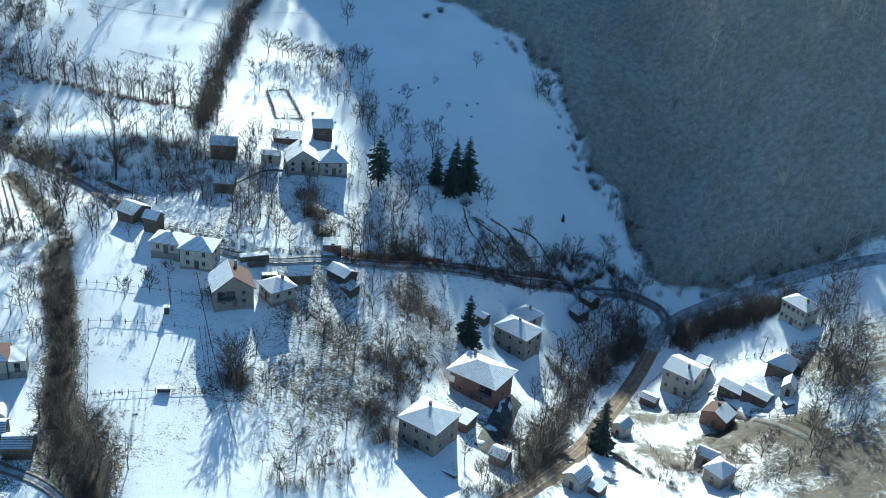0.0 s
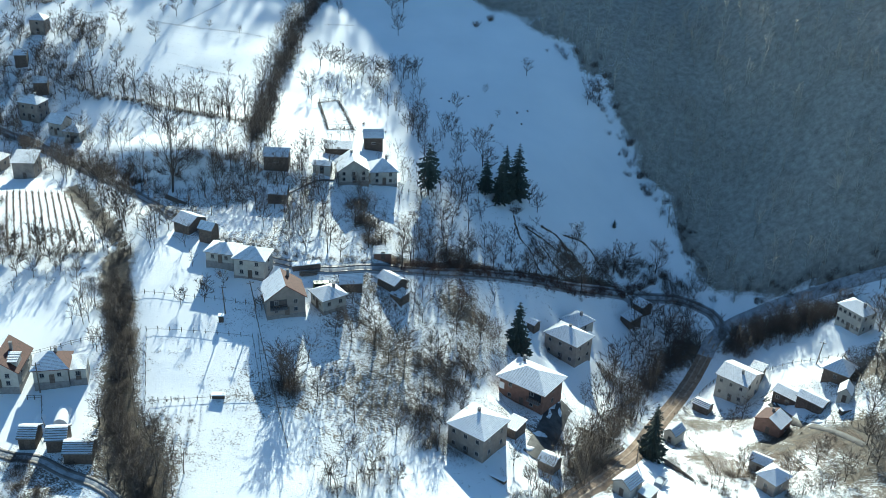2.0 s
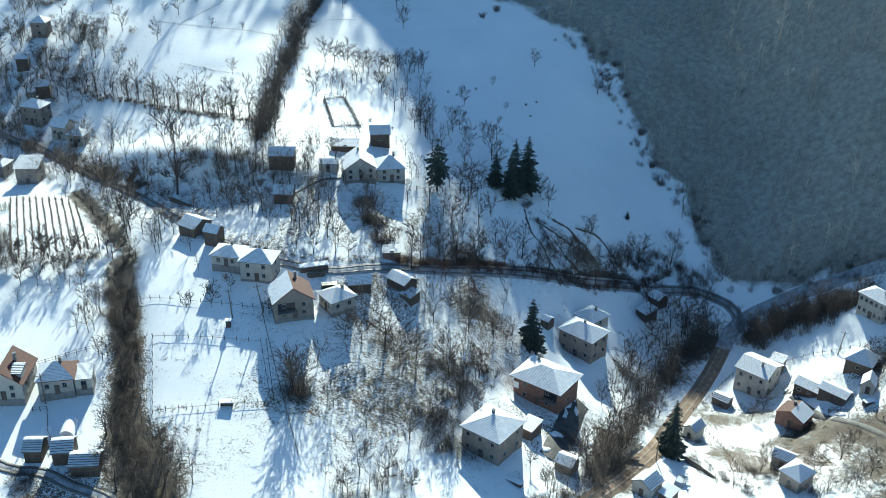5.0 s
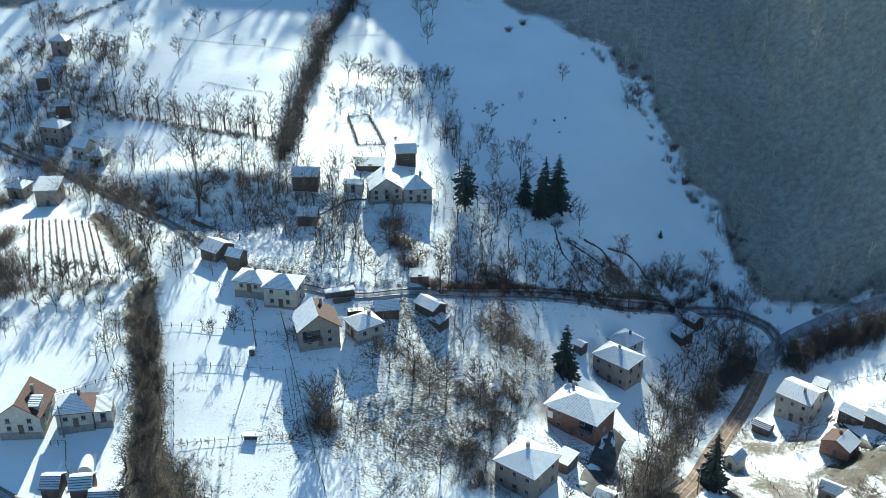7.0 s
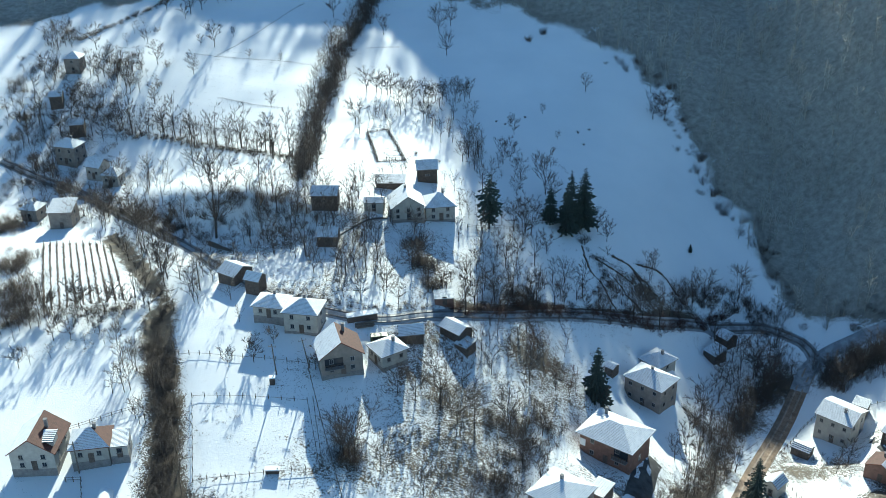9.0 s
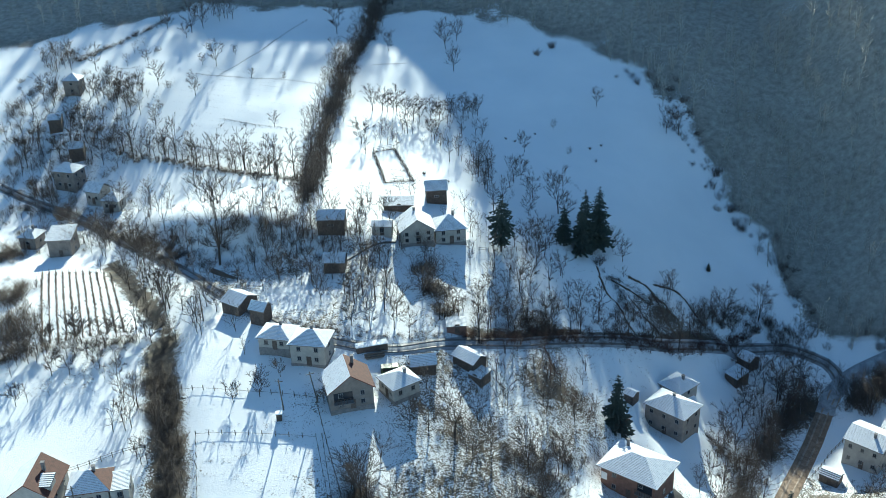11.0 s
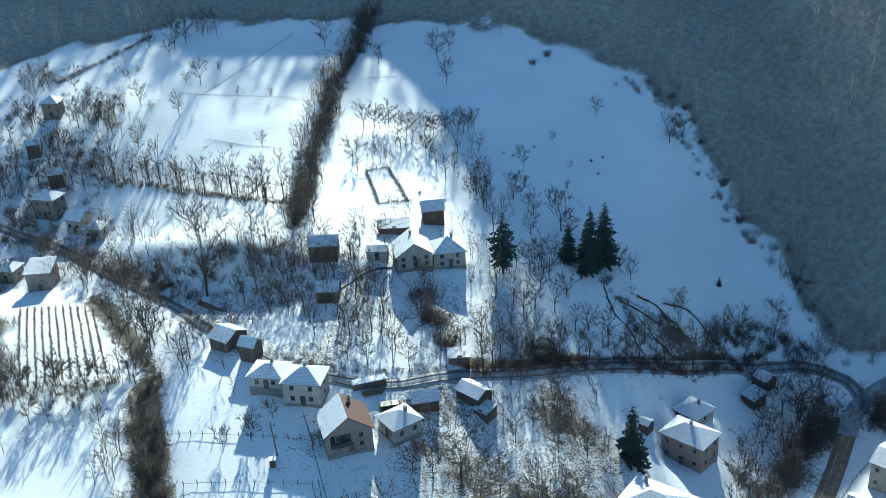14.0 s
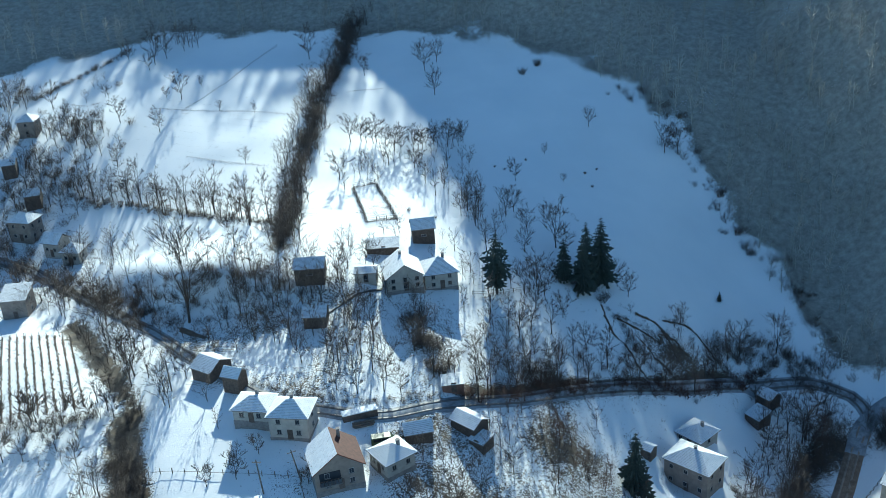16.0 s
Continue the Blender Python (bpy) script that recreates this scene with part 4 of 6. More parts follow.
thicket("tufts", [(rng.uniform(-50, 30), rng.uniform(203, 250), rng.uniform(.3, .8)) for _ in range(1100)], WEED, BRUSH, "dry grass tufts on the terraced slope", "grass")
thicket("bank_grass", [(107 + rng.gauss(0, 8), rng.uniform(150, 215), rng.uniform(.3, .9)) for _ in range(1000)], WEED, BRUSH, "dry brown grass on the near bank", "grass")
for w in ([(-139.5, 358.2), (-130.8, 354.7), (-126.4, 356.0)], [(-108.4, 348.7), (-96.6, 345.3), (-79.4, 340.8), (-59.0, 335.0)], [(-97.4, 344.8), (-88.4, 359.6), (-81.6, 374.8), (-74.3, 391.1)], [(-96.9, 306.7), (-85.6, 300.9), (-72.8, 294.1)], [(-89.9, 318.2), (-79.6, 313.5), (-65.2, 307.0)], [(-46.4, 349.9), (-35.7, 351.5)], [(-39.7, 321.8), (-17.3, 324.2)], [(3.1, 272.7), (7.2, 279.6), (14.8, 285.5), (17.2, 282.3)], [(-7.9, 241.9), (0.8, 247.4), (9.9, 255.0)], [(-35.8, 236.7), (-29.1, 240.0)], [(-55.0, 245.4), (-54.9, 240.8), (-48.8, 230.6)], [(22.0, 250.9), (26.8, 251.5), (32.2, 250.8)], [(35.2, 257.9), (40.3, 259.7), (46.4, 254.8)]):
    thicket("field_hedge", line_places(w, 0.35, 0.18, (0.5, 1.1)), LOW, BRUSH, "low dark hedge line between the fields", "hedge")
TALL = [(np.array(v), np.array(f)) for v, f in (sticks(sum(bare_tree(random.Random(s), 8.0, 2.8, 10, 9, fork=0.15, fine=1), []), 3) for s in (301, 302, 303, 304))]
thicket("stream_trees", line_places(STREAM[5:], 2.0, 2.0, (0.5, 1.0)), TALL, TWIG, "dense leafless trees along the stream", "trees")
thicket("hedge_trees", line_places(HEDGE[:-1], 0.85, 2.3, (0.55, 1.1)), TALL, TWIG, "leafless trees of the long hedge", "trees")
thicket("creek_trees", line_places([(74, 246), (64, 233), (51, 212), (40, 183), (32, 161)], 1.1, 2.4, (0.6, 1.15)), TALL, TWIG, "leafless trees crowding the creek", "trees")
thicket("bank_trees", line_places([(119, 232), (116, 212), (111, 196), (107, 182)], 1.5, 3.0, (0.7, 1.3)), TALL, BRUSH, "brown leafless trees on the near bank", "trees")
def clump(places, each, spread, scale):
    return [(x + rng.gauss(0, spread), y + rng.gauss(0, spread), rng.uniform(*scale)) for x, y in places for _ in range(each)]


thicket("brush_clump", clump([(3.3, 176.7), (1.0, 171.7), (5.7, 183.9), (-1.4, 180.5), (-3.3, 164.1), (1.0, 157.9)], 16, 2.0, (0.6, 1.4)), BIG, BRUSH, "dark brown brush beside the beige house")
thicket("brush_clump", clump([(-28.4, 163.5), (-31.2, 164.6), (-29.5, 167.0)], 14, 1.3, (0.6, 1.2)), BIG, BRUSH, "brown brush round the foot of the trees")
thicket("brush_clump", clump([(-17.5, 215.7), (-20.1, 223.5), (-21.3, 230.4), (0.9, 220.0), (5.0, 221.8)], 16, 1.5, (0.7, 1.7)), BIG, BRUSH, "reddish brush on the orchard terrace")
thicket("brush_clump", clump([(42.7, 214.5), (45.2, 212.0), (-76.0, 194.0), (-73.0, 185.0)], 12, 1.5, (0.6, 1.4)), BIG, BRUSH, "grey-brown brush near the water")
thicket("scrub_thicket", clump([(-14.3, 181.3), (-9.9, 178.1), (-1.1, 184.3), (2.1, 177.8), (-3.6, 177.9), (6.3, 176.9), (-3.9, 161.4), (-1.2, 158.6), (-9.1, 146.6), (-11.7, 142.5), (-16.8, 140.7), (-19.6, 144.0), (-17.7, 193.5), (-7.5, 193.7), (1.0, 207.1), (6.2, 187.7)], 3, 2.2, (0.35, 0.8)), TALL, BRUSH, "dense brown leafless scrub trees on the slope", "scrub")
thicket("scrub_brush", clump([(2.1, 177.8), (6.3, 176.9), (-3.9, 161.4), (-1.2, 158.6), (-9.1, 146.6), (-11.7, 142.5), (-16.8, 140.7), (-14.3, 181.3), (0.0, 181.0)], 7, 1.8, (0.5, 1.1)), BIG, BRUSH, "brown brush in the speckled scrub")
thicket("foot_trees", clump([(-56.1, 152.3), (-48.6, 142.6), (-50.5, 137.0), (-45.9, 139.0), (-51.4, 146.2), (-67.7, 171.8), (-78.3, 187.5), (-75.8, 181.2), (-63.8, 153.3), (-59.5, 145.5), (-55.4, 141.9)], 4, 1.8, (0.5, 1.0)), TALL, TWIG, "leafless trees crowding the lower stream", "trees")
thicket("corner_brush", clump([(-72.4, 137.8), (-75.1, 140.0), (-68.6, 133.6), (-71.8, 133.3), (-66.0, 143.0)], 14, 1.5, (0.4, 1.1)), BIG, BRUSH, "dark brush beside the narrow lane")
thicket("orchard_trees", [(rng.uniform(-42, 2), rng.uniform(213, 237), rng.uniform(.45, .95)) for _ in range(50)], TALL, TWIG, "crowded leafless trees of the terraced orchard", "trees")
thicket("lane_trees", [(rng.uniform(-84, -44), rng.uniform(221, 240), rng.uniform(.4, .9)) for _ in range(30)], TALL, TWIG, "leafless trees between the terrace and the lane", "trees")
thicket("barn_trees", [(rng.uniform(-67, -37), rng.uniform(236, 247), rng.uniform(.7, 1.3)) for _ in range(18)], TALL, TWIG, "tall leafless trees round the barns", "trees")
thicket("hill_brush", clump([(-160.1, 329.9), (-151.8, 313.1), (-147.8, 299.1), (-139.4, 288.5), (-139.8, 282.5), (-155.0, 362.7), (-155.9, 341.0), (-125.5, 339.5), (-127.0, 334.0), (-126.0, 312.7), (-130.3, 317.2)], 6, 2.6, (0.7, 1.6)), BIG, BRUSH, "dark brush between the hill houses")
thicket("terrace_brush", line_places([(-104, 262), (-90, 252), (-76, 243), (-63, 244), (-53, 239), (-47, 239)], 0.3, 2.2, (0.5, 1.3)), BIG, BRUSH, "brown brush along the terrace edge")
thicket("terrace_trees", line_places([(-106, 264), (-90, 253), (-76, 245), (-63, 246), (-53, 241), (-36, 240)], 1.7, 2.2, (0.45, 1.0)), TALL, TWIG, "leafless trees along the terrace edge", "trees")
thicket("hamlet_trees", [(rng.gauss(-138, 13), rng.gauss(310, 24), rng.uniform(.4, .9)) for _ in range(150)], TALL, TWIG, "crowded leafless trees round the upper hamlet", "trees")
thicket("hamlet_brush", [(rng.gauss(-140, 14), rng.gauss(300, 28), rng.uniform(.5, 1.5)) for _ in range(200)], BIG, BRUSH, "brown brush round the upper hamlet")
thicket("outcrop_brush", clump([(-134, 256), (-121, 232), (-114, 217), (-112, 208)], 26, 3.0, (1.0, 2.2)), BIG, BRUSH, "brown thicket at the vineyard's edge")
for d in ([(33.8, 257.0), (38.9, 259.5), (41.5, 258.2), (43.1, 257.0), (45.6, 254.7), (46.5, 253.3)], [(33.6, 254.0), (36.2, 253.3), (37.4, 251.4), (36.1, 245.2)], [(40.2, 252.0), (42.8, 250.8), (43.8, 247.9)], [(22.8, 251.2), (28.3, 251.1), (32.7, 251.2)], [(20.3, 244.8), (24.4, 241.2), (26.8, 237.7), (27.0, 234.0)]):
    thicket("erosion_scarp", line_places(d, 0.22, 0.3, (0.3, 0.85)), LOW, BRUSH, "broken line of roots and bare earth on the slipped bank", "bank")
for d in ([(22.0, 250.9), (26.8, 251.5), (32.2, 250.2)], [(28.1, 248.7), (31.0, 245.2), (33.9, 242.1)], [(15.5, 242.7), (19.9, 240.0), (22.7, 236.4), (24.0, 233.6)], [(24.0, 255.0), (29.0, 254.0), (33.0, 247.0), (36.0, 243.5)]):
    thicket("erosion_scar", line_places(d, 0.25, 0.25, (0.5, 1.3)), LOW, BRUSH, "dark root-lined erosion scar in the bank", "bank")
# brush added along the tree row to darken it like a shaded bank
thicket("row_brush", line_places([(-122, 309), (-100, 300), (-79, 286), (-59, 271)], 0.3, 0.8, (0.3, 0.75)), BIG, BRUSH, "dark brush strip in place of the shaded bank below the trees")
thicket("stalk_row", line_places([(-48.4, 159.5), (-47.0, 153.0), (-46.0, 146.0)], 0.2, 0.15, (0.3, 0.6)), LOW, BRUSH, "row of cut stalks in the snowy field", "stalks")
thicket("stalk_row", line_places([(-47.2, 166.0), (-45.6, 158.0), (-44.0, 147.0)], 0.25, 0.15, (0.3, 0.6)), LOW, BRUSH, "thin row of cut stalks in the snow", "stalks")
for x, y in ((-59.0, 176.0), (-55.5, 175.5), (-57.5, 172.0), (-54.5, 171.6), (-52.0, 173.0), (-52.6, 168.0)):
    thicket("brush_heap", [(x + rng.gauss(0, .7), y + rng.gauss(0, .4), rng.uniform(.4, .8)) for _ in range(9)], LOW, BRUSH, "small heap of pruned branches on the snow", "brush heap")
stand([(-53.0, 152.0, .35), (-50.8, 152.2, .35), (-48.6, 152.4, .35), (-46.4, 152.6, .35), (-55.0, 157.0, .3), (-52.6, 157.4, .3), (-50.2, 157.9, .3)], FRUIT, "young fruit trees")
along([(-12, 211), (6, 222), (27, 237), (46, 250)], SLIM + TREES, 3.0, 2.0, (0.5, 0.95), "trees above the lane")
along([(-122, 310), (-100, 301), (-79, 287), (-59, 272)], SLIM, 2.6, 1.3, (0.45, 1.15), "field-edge trees")
along([(-41, 317), (-30, 312), (-21, 312), (-12, 317)], TREES, 1.7, 1.6, (0.55, 0.9), "orchard row")
along([(-111, 205), (-101, 208), (-90, 206), (-81, 207)], FRUIT, 2.5, 1.4, (0.8, 1.3), "trees below the vineyard")
along([(-38, 304), (-30, 300), (-18, 302)], TREES + SLIM, 3.0, 3.0, (0.4, 0.7), "trees above the pen")
along([(-18, 292), (-10, 280), (-5, 262)], SLIM, 2.2, 2.0, (0.35, 0.7), "saplings at the meadow's edge")
stand([(-38.9, 219.1, 0.8), (-36.4, 215.7, 0.9), (-35.0, 219.6, 0.8), (-32.1, 217.5, 0.9), (-29.7, 213.7, 0.7), (-27.0, 212.6, 0.7), (-36.0, 207.9, 0.6), (-32.1, 207.1, 0.8), (-27.2, 208.1, 0.7), (-24.0, 207.5, 0.6), (-43.7, 216.3, 0.6), (-47.1, 225.0, 0.8), (-42.6, 225.9, 0.8), (-21.9, 220.7, 0.9), (-18.0, 213.5, 0.9), (-34.6, 226.9, 0.7), (-30.1, 223.1, 0.8), (-42.1, 236.4, 0.7), (-36.7, 233.1, 0.8), (-50.6, 225.4, 0.6), (-55.0, 226.9, 0.6)], SLIM + TREES, "trees of the terraced orchard")
stand([(-9.8, 219.0, 0.6), (-7.4, 225.9, 0.6), (-0.6, 231.0, 0.8), (2.2, 235.2, 0.8), (3.7, 242.8, 0.9), (0.9, 220.6, 0.8), (6.5, 235.9, 0.8), (9.6, 242.7, 0.7), (10.8, 232.7, 0.6), (13.8, 235.0, 0.7), (16.5, 231.1, 0.6), (-6.3, 237.0, 0.8), (-2.7, 234.3, 0.7), (6.0, 248.3, 0.8), (1.5, 246.7, 0.9), (-1.4, 247.5, 0.6), (-15.0, 216.7, 0.7), (-11.9, 235.5, 0.5)], SLIM + TREES, "trees on the slope above the lane")
stand([(10.4, 268.0, 1.2), (3.9, 272.6, 0.8), (-0.9, 278.9, 0.7), (1.0, 280.9, 0.7), (2.6, 262.8, 0.7), (4.5, 250.5, 0.8), (24.2, 261.1, 0.7), (26.5, 259.1, 0.6), (25.8, 330.3, 0.55), (-19.3, 346.9, 0.7), (-22.6, 364.8, 0.9), (-18.9, 371.6, 0.9), (46.7, 323.1, 0.8), (50.5, 323.9, 0.8), (12.5, 266.6, 0.6), (-8.9, 277.2, 0.6), (-10.6, 278.3, 0.5), (-12.1, 276.1, 0.6), (-9.2, 288.0, 0.6), (11.4, 313.3, 0.3), (2.4, 296.8, 0.5), (1.5, 301.9, 0.35), (15.3, 299.9, 0.3)], TREES, "trees at the meadow")
stand([(21.8, 306.5, 0.5), (23.2, 301.0, 0.4), (5.9, 308.5, 0.4), (25.5, 309.8, 0.4), (51.5, 272.4, 0.9), (75.5, 282.0, 0.5), (53.6, 259.3, 1), (8.5, 361.8, 1.4), (13.7, 367.2, 1.6), (53.7, 337.4, 1.0), (62.5, 299.6, 1.6), (60.3, 311.6, 1.8), (-2.8, 303.3, 0.4), (-0.2, 302.3, 0.4), (-24.9, 277.0, 0.6), (-18.3, 273.9, 0.4)], BUSHES, "bushes on the meadow")
stand([(-111.0, 319.3, 0.8), (-101.5, 333.4, 0.7), (-71.4, 309.3, 0.5), (-99.2, 353.0, 0.8), (-104.1, 353.9, 0.5), (-94.3, 360.7, 0.4), (-85.1, 342.6, 0.4), (-124.9, 386.1, 0.8), (-114.9, 382.2, 0.9), (-111.8, 386.3, 0.9), (-141.2, 354.5, 0.8), (-125.6, 359.8, 0.5), (-115.7, 341.2, 0.8), (-73.6, 338.6, 0.3), (-115.7, 377.7, 0.6), (-43.8, 295.0, 0.8), (-61.5, 377.5, 0.9), (-41.9, 362.0, 0.7)], TREES, "trees of the upper fields")
stand([(-136.2, 313.4, 0.9), (-132.5, 315.5, 0.8), (-127.8, 313.9, 0.8), (-147.8, 332.9, 0.9), (-153.0, 327.5, 0.9), (-152.7, 336.5, 0.8), (-126.7, 331.9, 0.8), (-123.5, 329.9, 0.8), (-122.0, 334.3, 0.8), (-132.4, 335.7, 0.8), (-136.7, 337.9, 0.7), (-120.5, 338.6, 0.7), (-133.2, 344.1, 0.7), (-128.7, 341.6, 0.7), (-145.6, 311.2, 0.9), (-137.4, 306.6, 0.9), (-127.2, 306.0, 0.8), (-123.0, 303.2, 0.8), (-145.7, 301.8, 1.0), (-160.0, 359.1, 0.7), (-120.9, 326.8, 0.7), (-153.4, 362.1, 0.9)], TREES, "trees of the upper hamlet")
stand([(-78.9, 220.8, 1.0), (-89.6, 237.1, 0.6), (-86.0, 251.8, 0.6), (-64.0, 256.4, 0.9), (-83.1, 252.5, 0.5), (-68.8, 244.3, 0.4), (-57.7, 233.6, 0.6), (-62.1, 234.0, 0.5), (-53.0, 230.8, 0.6), (-51.2, 236.2, 0.6), (-48.9, 239.1, 0.7), (-53.2, 255.4, 0.8), (-49.2, 258.8, 0.8), (-65.1, 228.9, 0.5), (-66.7, 215.6, 0.6), (-83.7, 212.1, 0.7), (-80.9, 209.6, 0.6), (-107.3, 260.5, 0.6), (-31.3, 247.0, 0.7), (-37.0, 246.0, 0.7), (-37.8, 241.4, 0.6)], TREES + SLIM, "trees by the upper lane")
stand([(-51.8, 190.6, 0.7), (-51.5, 187.3, 0.8), (-48.4, 192.6, 0.8), (-56.5, 186.2, 0.7), (-38.9, 186.0, 0.9), (-96.7, 196.9, 1.0), (-92.6, 196.3, 0.8), (-81.7, 193.9, 0.9), (-91.0, 202.5, 0.8), (-104.0, 202.2, 0.9), (-86.9, 198.0, 0.8), (-100.7, 188.2, 0.9), (-22.2, 181.8, 1.0), (-18.7, 181.8, 1.1)], FRUIT, "fruit trees")
stand([(-13.8, 182.1, 1.1), (-29.7, 165.2, 1.1), (-30.8, 165.5, 1.0), (-28.6, 164.9, 0.9), (-31.5, 166.7, 0.8), (-7.1, 179.8, 0.8), (-0.2, 177.4, 0.9), (2.1, 170.4, 0.9), (6.2, 180.2, 0.9), (-3.3, 164.1, 0.7), (-10.4, 177.1, 0.7), (-22.5, 162.4, 0.6), (-15.8, 158.1, 0.6), (4.0, 193.5, 0.7), (-3.9, 192.9, 0.7), (-0.3, 198.5, 0.6), (-9.7, 187.0, 0.7), (9.6, 195.3, 0.6), (-26.9, 173.1, 0.7), (1.0, 160.8, 0.8), (-7.4, 157.1, 0.8), (5.4, 167.0, 0.8)], TREES, "trees in the scrub")
stand([(63.8, 239.8, 1.3), (60.9, 241.5, 1.0), (54.5, 235.7, 0.8), (70.0, 248.6, 0.8), (56.4, 232.9, 0.8), (66.7, 238.8, 1.0), (46.6, 220.0, 0.8), (42.7, 209.9, 0.9), (46.8, 208.6, 0.8), (38.4, 196.6, 0.8), (34.9, 191.2, 0.6), (53.5, 258.4, 0.9), (49.8, 255.3, 0.8)], TREES, "trees by the creek bend")
stand([(96.8, 180.2, 0.9), (103.3, 203.7, 0.8), (102.8, 209.8, 0.7), (77.4, 205.7, 0.6), (73.7, 202.1, 0.5), (85.0, 176.5, 0.8), (88.7, 180.4, 0.6), (101.4, 190.5, 0.9), (105.3, 197.1, 1.0), (96.0, 172.4, 0.8), (76.9, 170.3, 0.8), (69.2, 176.7, 0.7), (87.8, 167.9, 0.8)], TREES, "trees of the lower hamlet")
stand([(110.9, 210.1, 1.3), (107.6, 197.8, 1.3), (112.6, 219.4, 1.1), (103.1, 187.2, 1.2), (117.2, 226.1, 1.1), (106.4, 203.4, 1.0)], TREES, "trees on the near bank")
stand([(-51.6, 138.0, 0.9), (-51.5, 144.9, 0.8), (-47.3, 141.1, 0.8), (-61.6, 144.0, 0.8), (-57.9, 138.8, 0.8), (-55.9, 140.4, 0.9), (-17.6, 141.3, 0.9), (-16.0, 145.9, 0.8), (-2.9, 158.5, 0.7), (-6.3, 143.7, 0.8), (-10.6, 144.1, 0.8), (28.1, 167.8, 0.6), (28.5, 159.6, 0.7), (33.5, 171.3, 0.7), (15.9, 155.7, 0.6), (18.6, 151.5, 0.6), (-23.8, 163.8, 0.7)], TREES + FRUIT, "trees at the valley foot")
plant(GREAT, -72.0, 239.5, 1.12)
plant(GREAT, 63.8, 262.9, 0.55)
for x, y, s in [(20.2, 260.4, 1.5), (15.2, 254.6, 1.15), (16.6, 259.0, 1.2), (11.2, 256.7, 0.95), (48.6, 178.4, 1.2)]:
    plant(SPRUCE, x, y, s, "spruces")
plant(THIN_SPRUCE, -4.6, 244.2, 1.28)
plant(THUJA, 18.6, 199.7, 1.3)
plant(SPRUCE, 51.5, 272.4, 0.22, "spruces")

thicket("road_trees", line_places([(83, 240), (92, 239), (101, 237), (110, 233)], 0.7, 2.6, (0.7, 1.1)), TALL, TWIG, "dark leafless trees beside the valley road", "trees")
thicket("ditch_trees", line_places([(-98, 247), (-90, 238), (-82, 226), (-74, 215), (-67, 206)], 1.3, 3.2, (0.5, 1.1)), TALL, TWIG, "leafless trees along the narrow ditch", "trees")
thicket("slope_trees", [(t * 44 + rng.gauss(0, 3), 216 + t * 34 + rng.uniform(0, 16), rng.uniform(.35, .85)) for t in (rng.random() for _ in range(26))], TALL, TWIG, "leafless trees on the shaded slope above the lane", "trees")
thicket("slope_brush", [(t * 44 + rng.gauss(0, 3), 214 + t * 34 + rng.uniform(0, 12), rng.uniform(.4, 1.1)) for t in (rng.random() for _ in range(55))], BIG, REDDISH, "reddish brush scattered above the lane")
thicket("bend_trees", clump([(58, 236), (63, 241), (66, 236), (54, 230), (48, 218), (60, 246), (69, 243), (57, 224)], 3, 3.0, (0.7, 1.25)), TALL, TWIG, "leafless trees crowding the creek's bend", "trees")
thicket("below_lane_scrub", [(rng.uniform(-8, 20), rng.uniform(194, 214), rng.uniform(.3, .75)) for _ in range(40)], TALL, REDDISH, "slender reddish scrub below the lane", "scrub")
thicket("vineyard_trees", line_places([(-122, 203), (-108, 205), (-94, 203), (-82, 205)], 1.5, 1.6, (0.3, 0.6)), TALL, TWIG, "low tangled trees below the vineyard", "trees")
thicket("west_orchard", [(rng.gauss(-97, 13), rng.gauss(201, 4), rng.uniform(.3, .6)) for _ in range(26)], TALL, TWIG, "tangled leafless orchard trees beyond the stream", "trees")
thicket("lane_edge_brush", line_places([(-70, 227), (-57, 213.5), (-41, 206.5), (-28, 205.5), (-16, 209)], 0.5, 0.5, (0.25, 0.6)), BIG, BRUSH, "low dark brush at the lane's edge")
thicket("dirt_tufts", [(-69 + 27 * t + rng.gauss(0, 3), 234 - 24 * t + rng.gauss(0, 2.5), rng.uniform(.3, .8)) for t in (rng.random() for _ in range(90))], WEED, BRUSH, "dark clods and stalks beside the lane", "weeds")

thicket("field_tufts", [(rng.uniform(-62, -30), rng.uniform(141, 186), rng.uniform(.15, .45)) for _ in range(420)], WEED, BRUSH, "small dry tufts poking through the field's snow", "grass")
thicket("garden_tufts", [(rng.uniform(58, 100), rng.uniform(166, 200), rng.uniform(.15, .5)) for _ in range(380)], WEED, BRUSH, "small dry tufts in the snowy gardens", "grass")

thicket("yard_brush", clump([(77.9, 210.2), (78.6, 205.4), (73.2, 208.3), (78.2, 190.2), (85.9, 192.8), (90.9, 196.9)], 7, 1.3, (0.3, 0.8)), BIG, BRUSH, "low dark brush about the hamlet yards")
thicket("garden_brush", clump([(66.7, 174.5), (69.1, 170.3), (58.9, 168.7), (55.3, 174.5), (52.7, 180.5), (62.0, 165.0), (76.0, 163.0), (82.0, 166.0)], 9, 1.8, (0.4, 1.1)), BIG, BRUSH, "tangled brown brush in the lower gardens")
thicket("garden_trees", clump([(66.7, 172.5), (60.9, 166.7), (75.0, 164.0), (83.7, 169.0), (91.4, 173.3), (96.0, 178.0)], 3, 2.4, (0.5, 0.9)), TALL, TWIG, "leafless fruit trees in the lower gardens", "trees")
thicket("field_margin", line_places([(-150, 362), (-141, 374), (-133, 385), (-126, 395)], 0.6, 0.8, (0.4, 1.0)), BIG, BRUSH, "dark hedge at the upper field's margin", "hedge")
